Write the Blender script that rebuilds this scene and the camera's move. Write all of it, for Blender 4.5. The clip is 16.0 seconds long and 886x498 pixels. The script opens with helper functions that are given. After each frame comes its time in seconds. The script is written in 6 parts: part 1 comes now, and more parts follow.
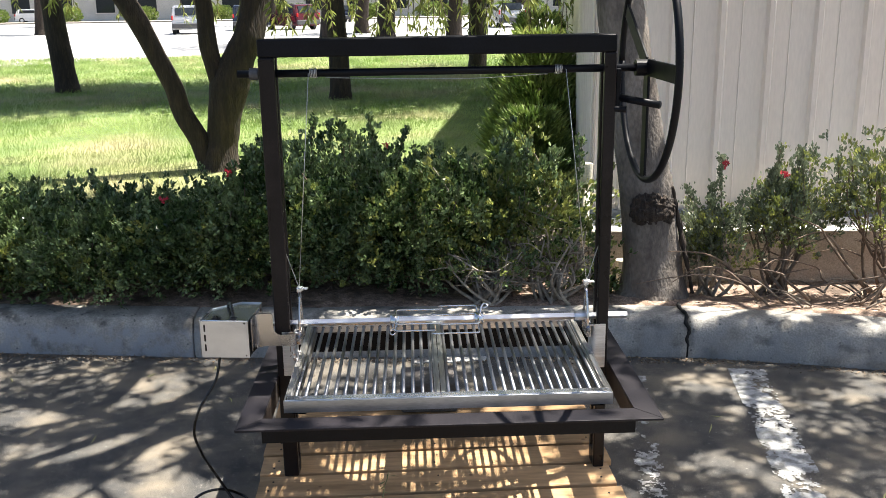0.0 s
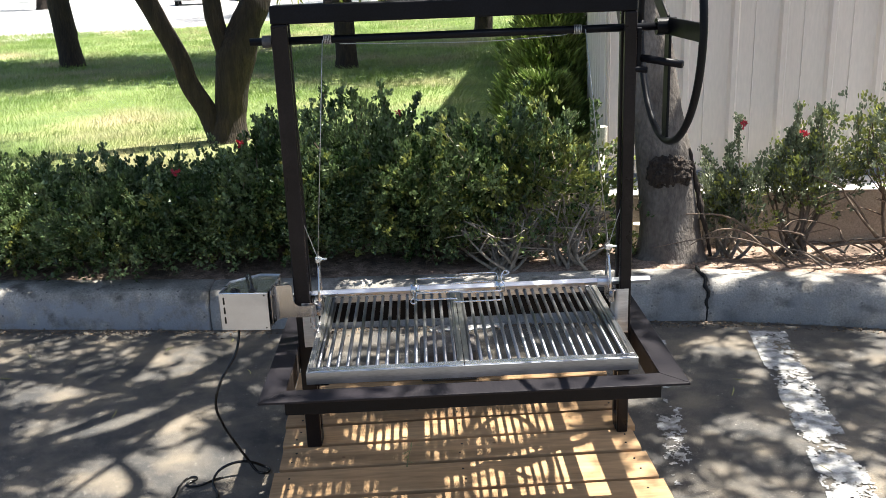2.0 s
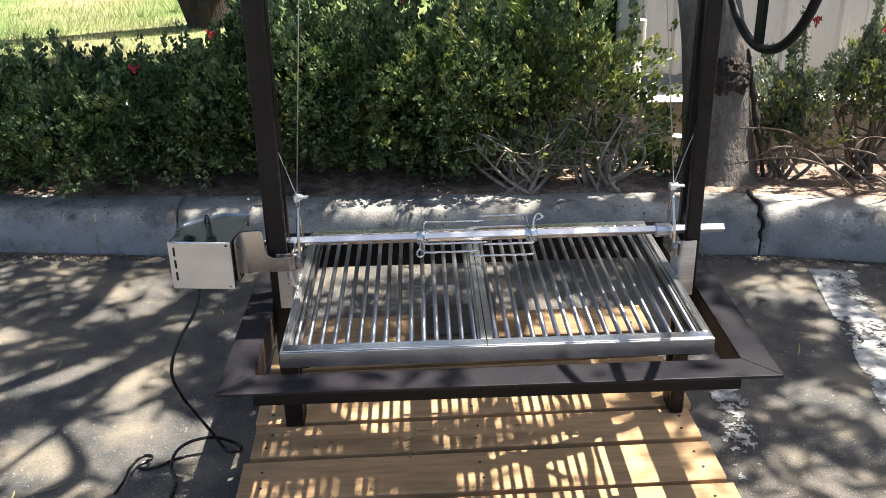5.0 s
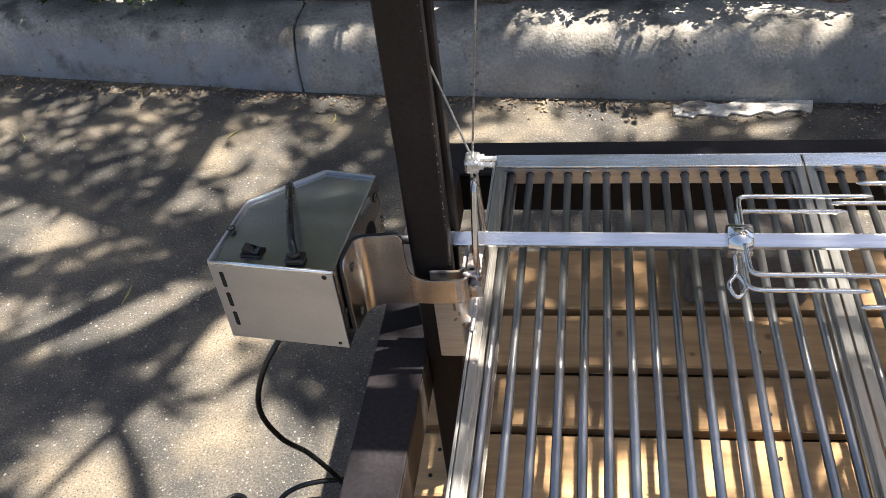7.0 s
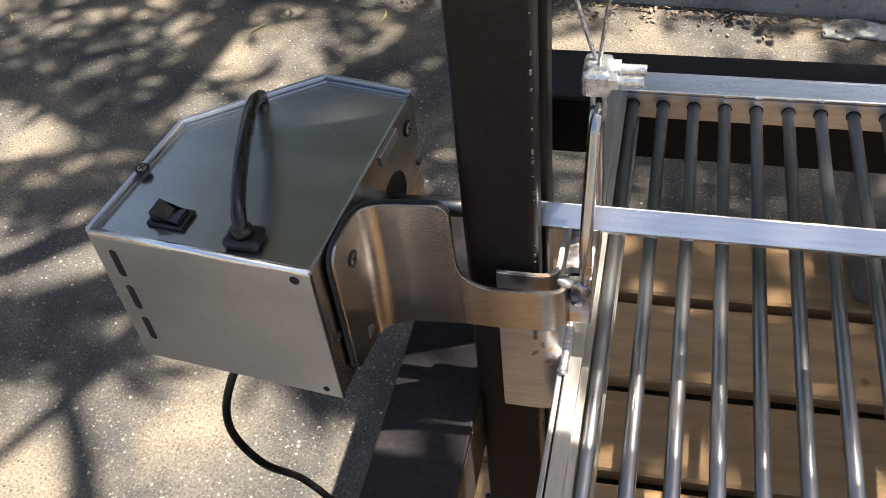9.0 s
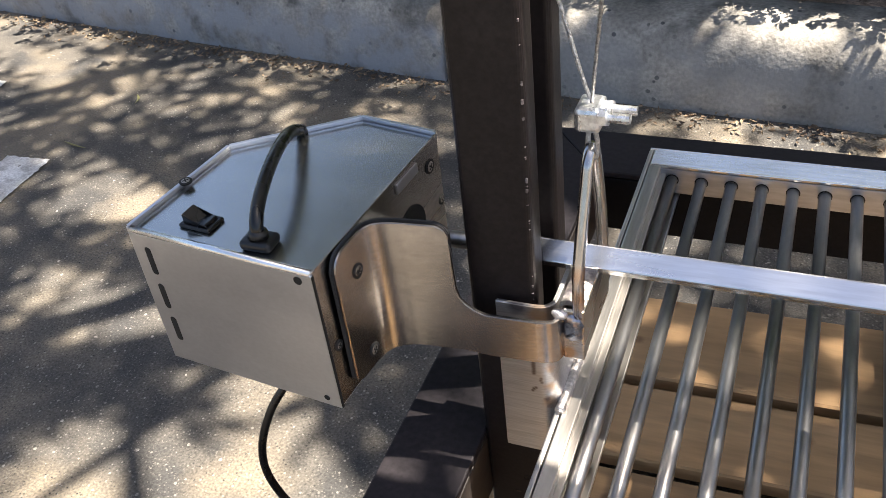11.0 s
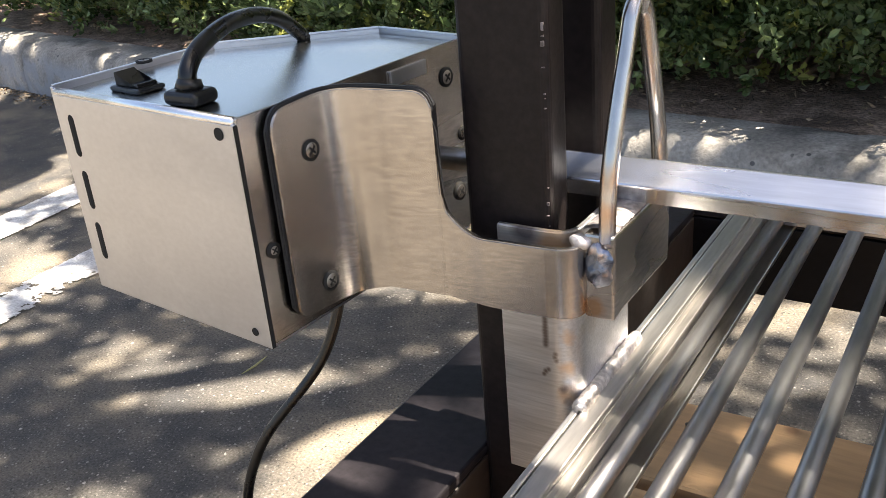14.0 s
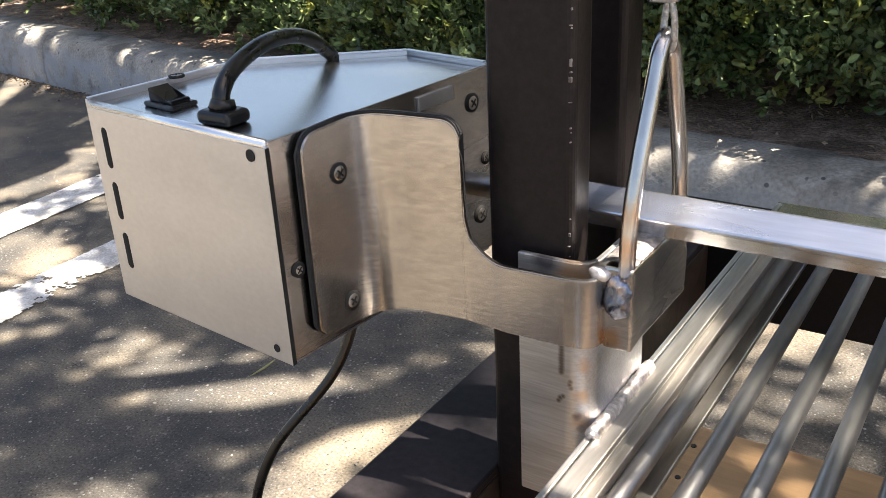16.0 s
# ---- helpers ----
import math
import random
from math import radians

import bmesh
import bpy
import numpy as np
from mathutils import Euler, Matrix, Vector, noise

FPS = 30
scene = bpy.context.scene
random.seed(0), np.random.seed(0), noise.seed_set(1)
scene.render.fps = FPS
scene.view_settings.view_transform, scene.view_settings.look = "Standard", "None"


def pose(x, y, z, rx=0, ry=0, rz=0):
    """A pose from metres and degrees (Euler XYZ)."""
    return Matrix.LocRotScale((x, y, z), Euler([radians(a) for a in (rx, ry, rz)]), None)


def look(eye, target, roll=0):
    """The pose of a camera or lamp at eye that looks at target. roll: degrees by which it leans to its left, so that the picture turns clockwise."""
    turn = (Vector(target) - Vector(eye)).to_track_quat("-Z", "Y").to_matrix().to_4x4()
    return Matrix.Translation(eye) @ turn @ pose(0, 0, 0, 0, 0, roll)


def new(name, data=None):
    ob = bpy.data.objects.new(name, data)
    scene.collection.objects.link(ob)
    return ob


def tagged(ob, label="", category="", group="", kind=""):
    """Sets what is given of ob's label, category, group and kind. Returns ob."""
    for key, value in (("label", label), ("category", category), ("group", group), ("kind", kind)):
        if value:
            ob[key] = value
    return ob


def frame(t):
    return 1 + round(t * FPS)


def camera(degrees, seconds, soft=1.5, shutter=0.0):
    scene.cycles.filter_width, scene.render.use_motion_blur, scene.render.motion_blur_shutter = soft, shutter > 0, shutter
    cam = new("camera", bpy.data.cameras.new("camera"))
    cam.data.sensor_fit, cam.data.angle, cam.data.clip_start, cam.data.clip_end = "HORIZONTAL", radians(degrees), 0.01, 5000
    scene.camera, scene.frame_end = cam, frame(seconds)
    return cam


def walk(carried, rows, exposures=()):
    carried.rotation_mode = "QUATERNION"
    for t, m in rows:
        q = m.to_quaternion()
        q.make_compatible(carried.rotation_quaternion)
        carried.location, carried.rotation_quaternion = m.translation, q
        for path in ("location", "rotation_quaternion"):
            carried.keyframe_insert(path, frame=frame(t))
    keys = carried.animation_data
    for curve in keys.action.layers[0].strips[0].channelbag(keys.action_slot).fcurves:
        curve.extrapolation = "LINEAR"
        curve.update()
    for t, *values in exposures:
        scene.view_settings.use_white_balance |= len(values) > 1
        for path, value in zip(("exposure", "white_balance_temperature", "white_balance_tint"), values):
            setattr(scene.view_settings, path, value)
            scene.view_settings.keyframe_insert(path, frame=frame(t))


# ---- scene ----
cam = camera(51.49, 16.0, soft=0.6)
ROWS = [
    (0.0, -0.0859, -2.3486, 1.5850, 75.08, 0.85, -2.06),
    (0.5, -0.0969, -2.3095, 1.5707, 73.94, 0.60, -2.63),
    (1.0, -0.0896, -2.3026, 1.5774, 73.32, 0.83, -2.34),
    (1.5, -0.1125, -2.3122, 1.5755, 73.00, 1.60, -2.15),
    (2.0, -0.1198, -2.3128, 1.5763, 73.06, 2.10, -1.89),
    (2.5, -0.1234, -2.3057, 1.5680, 73.25, 1.42, -1.01),
    (3.0, -0.1209, -2.2997, 1.5557, 72.92, 0.59, -0.23),
    (3.2, -0.1281, -2.2974, 1.5563, 72.84, 0.30, -0.29),
    (5.3, -0.1533, -1.4885, 1.4892, 63.42, 1.76, -2.64),
    (5.5, -0.1793, -1.3597, 1.4768, 61.37, 2.12, -3.14),
    (6.0, -0.2014, -1.0190, 1.4211, 56.10, 1.47, 2.10),
    (6.5, -0.2346, -0.7419, 1.3990, 53.45, 3.15, 8.69),
    (7.0, -0.3122, -0.4605, 1.3300, 49.12, 5.68, 7.28),
    (7.5, -0.3691, -0.2480, 1.1922, 43.32, 5.40, 10.16),
    (8.0, -0.3990, -0.1189, 1.0614, 41.39, 5.65, 12.84),
    (8.5, -0.4039, -0.0792, 1.0493, 43.16, 5.45, 12.90),
    (8.7, -0.4054, -0.0813, 1.0514, 43.88, 5.10, 12.52),
    (10.8, -0.3472, -0.1180, 1.0220, 50.61, 5.97, 19.03),
    (11.0, -0.3270, -0.1314, 1.0250, 52.69, 5.84, 20.65),
    (11.5, -0.3139, -0.0890, 0.9500, 58.54, 5.78, 25.61),
    (12.0, -0.3022, -0.0694, 0.8695, 63.41, 4.60, 29.40),
    (12.5, -0.2895, -0.0674, 0.8407, 65.29, 4.19, 30.58),
    (13.0, -0.2888, -0.0588, 0.8136, 65.94, 4.17, 30.90),
    (13.5, -0.2911, -0.0579, 0.8097, 65.84, 4.40, 31.35),
    (14.0, -0.2930, -0.0523, 0.8006, 65.59, 4.57, 31.65),
    (14.5, -0.2950, -0.0464, 0.8024, 65.77, 4.28, 31.63),
    (15.0, -0.2947, -0.0412, 0.8016, 66.03, 4.28, 31.90),
    (15.5, -0.2969, -0.0499, 0.8005, 65.83, 3.52, 32.72),
    (16.0, -0.2959, -0.0582, 0.8139, 65.93, 2.77, 33.05),
]
EXPOSURES = [(0.0, 1.80, 6350, 9), (0.6, 1.74, 6300, 9), (3.2, 1.74, 6250, 9), (5.5, 1.80, 6350, 10), (7.5, 1.87, 6800, 11), (8.5, 1.90, 6800, 11), (11.0, 2.13, 6800, 12), (12.5, 2.35, 7000, 12), (16.0, 2.31, 7000, 12)]
walk(cam, [(t, pose(x, y, z, rx, ry, rz)) for t, x, y, z, rx, ry, rz in ROWS], EXPOSURES)

# ---- world and light ----
SUN = Vector((0.39, 0.157, 1.0)).normalized()
world = bpy.data.worlds.new("sky")
scene.world = world
world.use_nodes = True
wn = world.node_tree
sky = wn.nodes.new("ShaderNodeTexSky")
sky.sky_type = "NISHITA"
sky.sun_disc = False
sky.dust_density = 3.0
sky.sun_elevation = math.asin(SUN.z)
sky.sun_rotation = math.atan2(SUN.x, SUN.y)
wn.nodes["Background"].inputs[1].default_value = 0.058
wn.links.new(sky.outputs[0], wn.nodes["Background"].inputs[0])
sun = new("sun", bpy.data.lights.new("sun", "SUN"))
sun.data.energy = 5.0
sun.data.angle = radians(0.53)
sun.data.color = (1.0, 0.93, 0.82)
sun.matrix_world = look(SUN * 60, (0, 0, 0))


# ---- materials ----
def material(name, a, b=None, rough=0.6, metal=0.0, scale=12.0, fine=160.0, bump=0.1, fine_amount=0.25, stretch=(1, 1, 1), spread=(0.38, 0.62), rough_var=0.12, per_object=0.0, per_island=0.0, c=None, c_scale=2.0, c_spread=(0.55, 0.65), coat=0.0, translucent=0.0, bump_dist=0.002, detail=8.0, speck=None, spec=0.5):
    """Base colour from a to b by coarse noise, a finer grain, a third colour c in patches, bump and roughness variation."""
    m = bpy.data.materials.new(name)
    m.use_nodes = True
    nt = m.node_tree
    ns, ln = nt.nodes, nt.links.new
    bsdf = ns["Principled BSDF"]
    b = b or a
    co = ns.new("ShaderNodeTexCoord")
    mp = ns.new("ShaderNodeMapping")
    mp.inputs["Scale"].default_value = stretch
    ln(co.outputs["Object"], mp.inputs[0])

    def noise_tex(s, d=detail):
        n = ns.new("ShaderNodeTexNoise")
        n.inputs["Scale"].default_value, n.inputs["Detail"].default_value = s, d
        ln(mp.outputs[0], n.inputs["Vector"])
        return n

    def ramp(src, lo, hi):
        r = ns.new("ShaderNodeMapRange")
        r.inputs["From Min"].default_value, r.inputs["From Max"].default_value = lo, hi
        ln(src, r.inputs[0])
        return r.outputs[0]

    def mix(fac, x, y, kind="MIX"):
        n = ns.new("ShaderNodeMix")
        n.data_type, n.blend_type = "RGBA", kind
        if isinstance(fac, float):
            n.inputs[0].default_value = fac
        else:
            ln(fac, n.inputs[0])
        for v, s in ((x, n.inputs[6]), (y, n.inputs[7])):
            if isinstance(v, tuple):
                s.default_value = (*v, 1)
            else:
                ln(v, s)
        return n.outputs[2]

    n1, n2 = noise_tex(scale), noise_tex(fine, 4)
    col = mix(ramp(n1.outputs[0], *spread), a, b)
    if c:
        n3 = noise_tex(c_scale)
        col = mix(ramp(n3.outputs[0], *c_spread), col, c)
    for sc, ss, lo, hi in speck or ():
        vo = ns.new("ShaderNodeTexVoronoi")
        vo.inputs["Scale"].default_value = ss
        ln(mp.outputs[0], vo.inputs["Vector"])
        wn2 = ns.new("ShaderNodeTexWhiteNoise")
        ln(vo.outputs["Color"], wn2.inputs["Vector"])
        near = ramp(vo.outputs["Distance"], 0.42, 0.30)
        some = ramp(wn2.outputs["Value"], lo, hi)
        mu = ns.new("ShaderNodeMath")
        mu.operation = "MULTIPLY"
        ln(near, mu.inputs[0]), ln(some, mu.inputs[1])
        col = mix(mu.outputs[0], col, sc)
    g = ns.new("ShaderNodeMapRange")
    g.inputs["From Min"].default_value, g.inputs["From Max"].default_value = 0.3, 0.7
    g.inputs["To Min"].default_value, g.inputs["To Max"].default_value = 1 - fine_amount, 1 + fine_amount
    ln(n2.outputs[0], g.inputs[0])
    last = g.outputs[0]
    for amount, kind in ((per_object, "OBJ"), (per_island, "ISL")):
        if amount:
            info = ns.new("ShaderNodeObjectInfo" if kind == "OBJ" else "ShaderNodeNewGeometry")
            r = ns.new("ShaderNodeMapRange")
            r.inputs["To Min"].default_value, r.inputs["To Max"].default_value = 1 - amount, 1 + amount
            ln(info.outputs["Random" if kind == "OBJ" else "Random Per Island"], r.inputs[0])
            mm = ns.new("ShaderNodeMath")
            mm.operation = "MULTIPLY"
            ln(last, mm.inputs[0]), ln(r.outputs[0], mm.inputs[1])
            last = mm.outputs[0]
    vm = ns.new("ShaderNodeVectorMath")
    vm.operation = "SCALE"
    ln(col, vm.inputs[0]), ln(last, vm.inputs["Scale"])
    ln(vm.outputs[0], bsdf.inputs["Base Color"])
    rr = ns.new("ShaderNodeMapRange")
    rr.inputs["From Min"].default_value, rr.inputs["From Max"].default_value = 0.3, 0.7
    rr.inputs["To Min"].default_value, rr.inputs["To Max"].default_value = max(0.02, rough - rough_var), min(1, rough + rough_var)
    ln(n1.outputs[0], rr.inputs[0]), ln(rr.outputs[0], bsdf.inputs["Roughness"])
    bsdf.inputs["Metallic"].default_value = metal
    bsdf.inputs["Specular IOR Level"].default_value = spec
    bsdf.inputs["Coat Weight"].default_value = coat
    if bump:
        bp = ns.new("ShaderNodeBump")
        bp.inputs["Strength"].default_value, bp.inputs["Distance"].default_value = bump, bump_dist
        add = ns.new("ShaderNodeMath")
        ln(n1.outputs[0], add.inputs[0]), ln(n2.outputs[0], add.inputs[1])
        ln(add.outputs[0], bp.inputs["Height"]), ln(bp.outputs[0], bsdf.inputs["Normal"])
    if translucent:
        tr = ns.new("ShaderNodeBsdfTranslucent")
        ln(vm.outputs[0], tr.inputs[0])
        mx = ns.new("ShaderNodeMixShader")
        mx.inputs[0].default_value = translucent
        ln(bsdf.outputs[0], mx.inputs[1]), ln(tr.outputs[0], mx.inputs[2])
        ln(mx.outputs[0], ns["Material Output"].inputs[0])
    return m


M_ASPHALT = material("asphalt", (0.042, 0.041, 0.040), (0.092, 0.084, 0.073), 0.85, scale=9.0, fine=240, bump=0.55, fine_amount=0.42, c=(0.185, 0.155, 0.115), c_scale=4.2, c_spread=(0.47, 0.66), bump_dist=0.004, speck=[((0.028, 0.027, 0.026), 230, 0.74, 0.98), ((0.16, 0.148, 0.13), 330, 0.66, 1.0), ((0.24, 0.225, 0.20), 190, 0.84, 1.0), ((0.34, 0.32, 0.285), 130, 0.97, 1.0)])
M_PAINT_LINE = material("worn_white_paint", (0.66, 0.66, 0.65), (0.5, 0.49, 0.47), 0.8, scale=20, fine=200, bump=0.3, c=(0.40, 0.39, 0.37), c_scale=30, c_spread=(0.5, 0.62))
# worn white paint again, its colour greyed to stand in for tree shade
M_PAINT_GREYED = material("worn_white_paint_greyed_as_shaded", (0.50, 0.50, 0.485), (0.36, 0.355, 0.34), 0.8, scale=20, fine=200, bump=0.3, c=(0.22, 0.215, 0.20), c_scale=30, c_spread=(0.45, 0.6))
M_SOIL = material("dry_soil_and_mulch", (0.17, 0.115, 0.08), (0.36, 0.26, 0.20), 0.95, scale=22, fine=120, bump=0.6, fine_amount=0.5, c=(0.10, 0.07, 0.05), c_scale=5, bump_dist=0.01)
M_LAWN = material("lawn_turf", (0.10, 0.155, 0.04), (0.20, 0.25, 0.085), 0.9, scale=1.2, fine=60, bump=0.5, fine_amount=0.3, c=(0.29, 0.255, 0.13), c_scale=0.5, c_spread=(0.5, 0.68), bump_dist=0.02)
M_BLADE = material("grass_blades", (0.19, 0.285, 0.07), (0.35, 0.43, 0.17), 0.7, scale=0.8, fine=6, bump=0, per_island=0.12, translucent=0.5, c=(0.40, 0.375, 0.22), c_scale=0.5, c_spread=(0.52, 0.66))
M_ROAD = material("pale_street_surface", (0.34, 0.34, 0.34), (0.42, 0.41, 0.40), 0.9, scale=0.4, fine=8, bump=0.1)
M_BLACK = material("satin_black_paint", (0.0030, 0.0033, 0.0050), (0.0055, 0.006, 0.0085), 0.45, scale=6, fine=220, bump=0.06, rough_var=0.1, fine_amount=0.3, spec=0.16)
M_BROWN_STEEL = material("dark_brown_painted_steel", (0.0088, 0.0070, 0.0073), (0.0150, 0.0115, 0.0114), 0.34, scale=5, fine=260, bump=0.08, rough_var=0.12, c=(0.018, 0.014, 0.0135), c_scale=9, c_spread=(0.6, 0.7), spec=0.2)
M_FLANGE = material("flat_black_hot_rolled_plate", (0.011, 0.0102, 0.013), (0.022, 0.0198, 0.0225), 0.48, scale=4, fine=180, bump=0.08, rough_var=0.12, c=(0.034, 0.029, 0.033), c_scale=3, c_spread=(0.55, 0.72), spec=0.14)
M_RUST = material("raw_rusty_steel", (0.012, 0.008, 0.007), (0.024, 0.015, 0.011), 0.6, scale=12, fine=120, bump=0.2, c=(0.03, 0.026, 0.025), c_scale=6)
M_STEEL = material("brushed_stainless", (0.62, 0.635, 0.68), (0.71, 0.725, 0.77), 0.34, metal=1.0, scale=5, fine=240, bump=0.02, fine_amount=0.035, stretch=(1, 1, 1.6), rough_var=0.06, bump_dist=0.0005, c=(0.55, 0.565, 0.61), c_scale=11, c_spread=(0.48, 0.72))
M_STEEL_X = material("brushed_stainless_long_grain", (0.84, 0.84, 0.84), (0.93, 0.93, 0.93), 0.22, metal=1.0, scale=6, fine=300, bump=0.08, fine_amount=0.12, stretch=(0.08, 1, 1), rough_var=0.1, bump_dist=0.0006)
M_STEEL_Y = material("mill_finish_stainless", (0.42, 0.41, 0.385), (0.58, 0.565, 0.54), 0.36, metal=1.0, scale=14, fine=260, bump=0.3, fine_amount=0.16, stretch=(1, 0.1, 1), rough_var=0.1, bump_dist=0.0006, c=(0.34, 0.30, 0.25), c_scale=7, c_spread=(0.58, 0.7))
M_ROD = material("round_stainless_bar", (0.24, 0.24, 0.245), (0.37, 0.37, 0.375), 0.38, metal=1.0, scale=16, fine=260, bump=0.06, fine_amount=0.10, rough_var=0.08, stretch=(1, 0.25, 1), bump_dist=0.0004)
# dull stainless, its base colour blued to stand in for reflected sky
M_RAIL = material("dull_stainless_strip_toned_for_sky", (0.40, 0.42, 0.46), (0.54, 0.56, 0.60), 0.34, metal=1.0, scale=8, fine=260, bump=0.05, fine_amount=0.12, stretch=(0.2, 1, 1), rough_var=0.08, bump_dist=0.0005, c=(0.30, 0.31, 0.34), c_scale=6, c_spread=(0.52, 0.7))
M_LOOP = material("bright_bent_rod", (0.52, 0.50, 0.48), (0.70, 0.68, 0.66), 0.24, metal=1.0, scale=14, fine=200, bump=0.08, fine_amount=0.12, rough_var=0.08, stretch=(1, 1, 0.2), bump_dist=0.0005)
M_SPIT = material("dull_drawn_stainless_bar", (0.64, 0.66, 0.70), (0.76, 0.78, 0.82), 0.32, metal=1.0, scale=6, fine=300, bump=0.08, fine_amount=0.12, stretch=(0.08, 1, 1), rough_var=0.1, bump_dist=0.0006)
M_TOP_SHEET = material("smooth_stainless_sheet", (0.56, 0.575, 0.57), (0.66, 0.67, 0.665), 0.25, metal=1.0, scale=5, fine=500, bump=0.02, fine_amount=0.06, rough_var=0.05, stretch=(0.3, 3, 1), bump_dist=0.0003)
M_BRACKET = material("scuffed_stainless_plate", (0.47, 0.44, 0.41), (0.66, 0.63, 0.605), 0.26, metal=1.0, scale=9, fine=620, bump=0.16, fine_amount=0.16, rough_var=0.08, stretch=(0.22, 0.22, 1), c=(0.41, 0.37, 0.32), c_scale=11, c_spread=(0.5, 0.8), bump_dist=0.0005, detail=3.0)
M_SLEEVE = material("bright_brushed_mild_steel", (0.60, 0.61, 0.63), (0.74, 0.745, 0.76), 0.46, metal=1.0, scale=45, fine=900, bump=0.06, fine_amount=0.12, stretch=(0.06, 1, 1), rough_var=0.08, c=(0.54, 0.50, 0.46), c_scale=30, c_spread=(0.55, 0.7), bump_dist=0.0006)
M_BLUED = material("blue_heat_tinted_weld", (0.14, 0.17, 0.24), (0.30, 0.32, 0.38), 0.3, metal=1.0, scale=60, fine=400, bump=0.5, c=(0.60, 0.50, 0.47), c_scale=70, c_spread=(0.55, 0.62), bump_dist=0.001)
M_CHROME = material("polished_chrome", (0.72, 0.72, 0.72), (0.78, 0.78, 0.78), 0.1, metal=1.0, scale=10, fine=200, bump=0.0, fine_amount=0.03, rough_var=0.05)
M_WELD = material("weld_bead", (0.50, 0.46, 0.44), (0.72, 0.68, 0.66), 0.5, metal=1.0, scale=120, fine=400, bump=0.4, c=(0.30, 0.27, 0.30), c_scale=40, bump_dist=0.001)
M_SCREW = material("dull_steel_screw", (0.24, 0.225, 0.21), (0.36, 0.34, 0.32), 0.34, metal=1.0, scale=60, fine=300, bump=0.05)
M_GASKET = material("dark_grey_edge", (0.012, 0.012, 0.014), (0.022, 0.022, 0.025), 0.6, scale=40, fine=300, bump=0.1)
M_MORTAR = material("pale_crumbled_mortar", (0.42, 0.40, 0.37), (0.62, 0.60, 0.56), 0.9, scale=18, fine=120, bump=0.6, c=(0.2, 0.18, 0.16), c_scale=14, c_spread=(0.5, 0.6))
M_CHIP = material("bare_metal_chips", (0.085, 0.07, 0.068), (0.19, 0.165, 0.165), 0.6, metal=0.0, scale=200, fine=400, bump=0.2)
M_ZINC = material("zinc_plated", (0.66, 0.68, 0.70), (0.8, 0.82, 0.84), 0.32, metal=0.9, scale=60, fine=300, bump=0.1)
M_CABLE = material("steel_wire_rope", (0.42, 0.41, 0.40), (0.60, 0.59, 0.57), 0.4, metal=0.8, scale=300, fine=600, bump=0.5)
M_PLASTIC = material("black_plastic", (0.004, 0.004, 0.0045), (0.007, 0.007, 0.0075), 0.28, scale=20, fine=300, bump=0.04)
M_CORD = material("black_rubber_cord", (0.003, 0.003, 0.0034), (0.006, 0.006, 0.0065), 0.24, scale=30, fine=260, bump=0.06)
M_DARK = material("dark_opening", (0.006, 0.006, 0.006), (0.01, 0.01, 0.01), 0.8, bump=0)
M_WOOD = material("pallet_pine", (0.31, 0.185, 0.085), (0.45, 0.285, 0.145), 0.75, scale=5, fine=90, bump=0.35, stretch=(0.12, 1, 1), fine_amount=0.2, per_object=0.18, c=(0.27, 0.17, 0.085), c_scale=7, c_spread=(0.55, 0.7), bump_dist=0.002)
M_BARK = material("grey_smooth_bark", (0.105, 0.09, 0.077), (0.20, 0.175, 0.152), 0.9, scale=7, fine=70, bump=0.8, stretch=(1, 1, 0.5), c=(0.075, 0.06, 0.05), c_scale=4, c_spread=(0.52, 0.66), bump_dist=0.012)
M_BARK_DARK = material("furrowed_brown_bark", (0.022, 0.016, 0.012), (0.052, 0.037, 0.027), 0.95, scale=26, fine=90, bump=0.9, stretch=(1, 1, 0.18), bump_dist=0.02)
M_TWIG = material("brown_twigs", (0.10, 0.07, 0.05), (0.19, 0.14, 0.10), 0.9, scale=20, fine=90, bump=0.3)
M_TWIG_PALE = material("grey_dead_twigs", (0.11, 0.085, 0.065), (0.20, 0.16, 0.125), 0.9, scale=20, fine=90, bump=0.3)
# twig colour raised to look sunlit on the right-hand shrubs
M_TWIG_GREY = material("twigs_toned_as_sunlit", (0.24, 0.20, 0.155), (0.38, 0.33, 0.27), 0.9, scale=20, fine=90, bump=0.3)
M_LEAF = material("waxy_shrub_leaves", (0.048, 0.085, 0.027), (0.18, 0.24, 0.105), 0.24, scale=5, fine=30, bump=0, per_island=0.45, translucent=0.2, c=(0.14, 0.19, 0.075), c_scale=3, c_spread=(0.58, 0.7))
M_LEAF_LIGHT = material("yellow_green_leaves", (0.16, 0.20, 0.05), (0.28, 0.30, 0.08), 0.45, scale=5, fine=30, bump=0, per_island=0.35, translucent=0.35)
M_LEAF_GREY = material("grey_green_leaves", (0.09, 0.115, 0.065), (0.20, 0.23, 0.14), 0.42, scale=5, fine=30, bump=0, per_island=0.4, translucent=0.2)
M_CONIFER = material("juniper_sprays", (0.13, 0.20, 0.045), (0.32, 0.38, 0.11), 0.7, scale=4, fine=30, bump=0, per_island=0.4, translucent=0.15)
M_CANOPY = material("tree_leaves", (0.10, 0.12, 0.075), (0.18, 0.20, 0.13), 0.5, scale=2, fine=20, bump=0, per_island=0.35, translucent=0.55)
M_DRY = material("dry_leaf_litter", (0.13, 0.09, 0.06), (0.27, 0.20, 0.13), 0.9, scale=8, fine=60, bump=0.2, per_island=0.5)
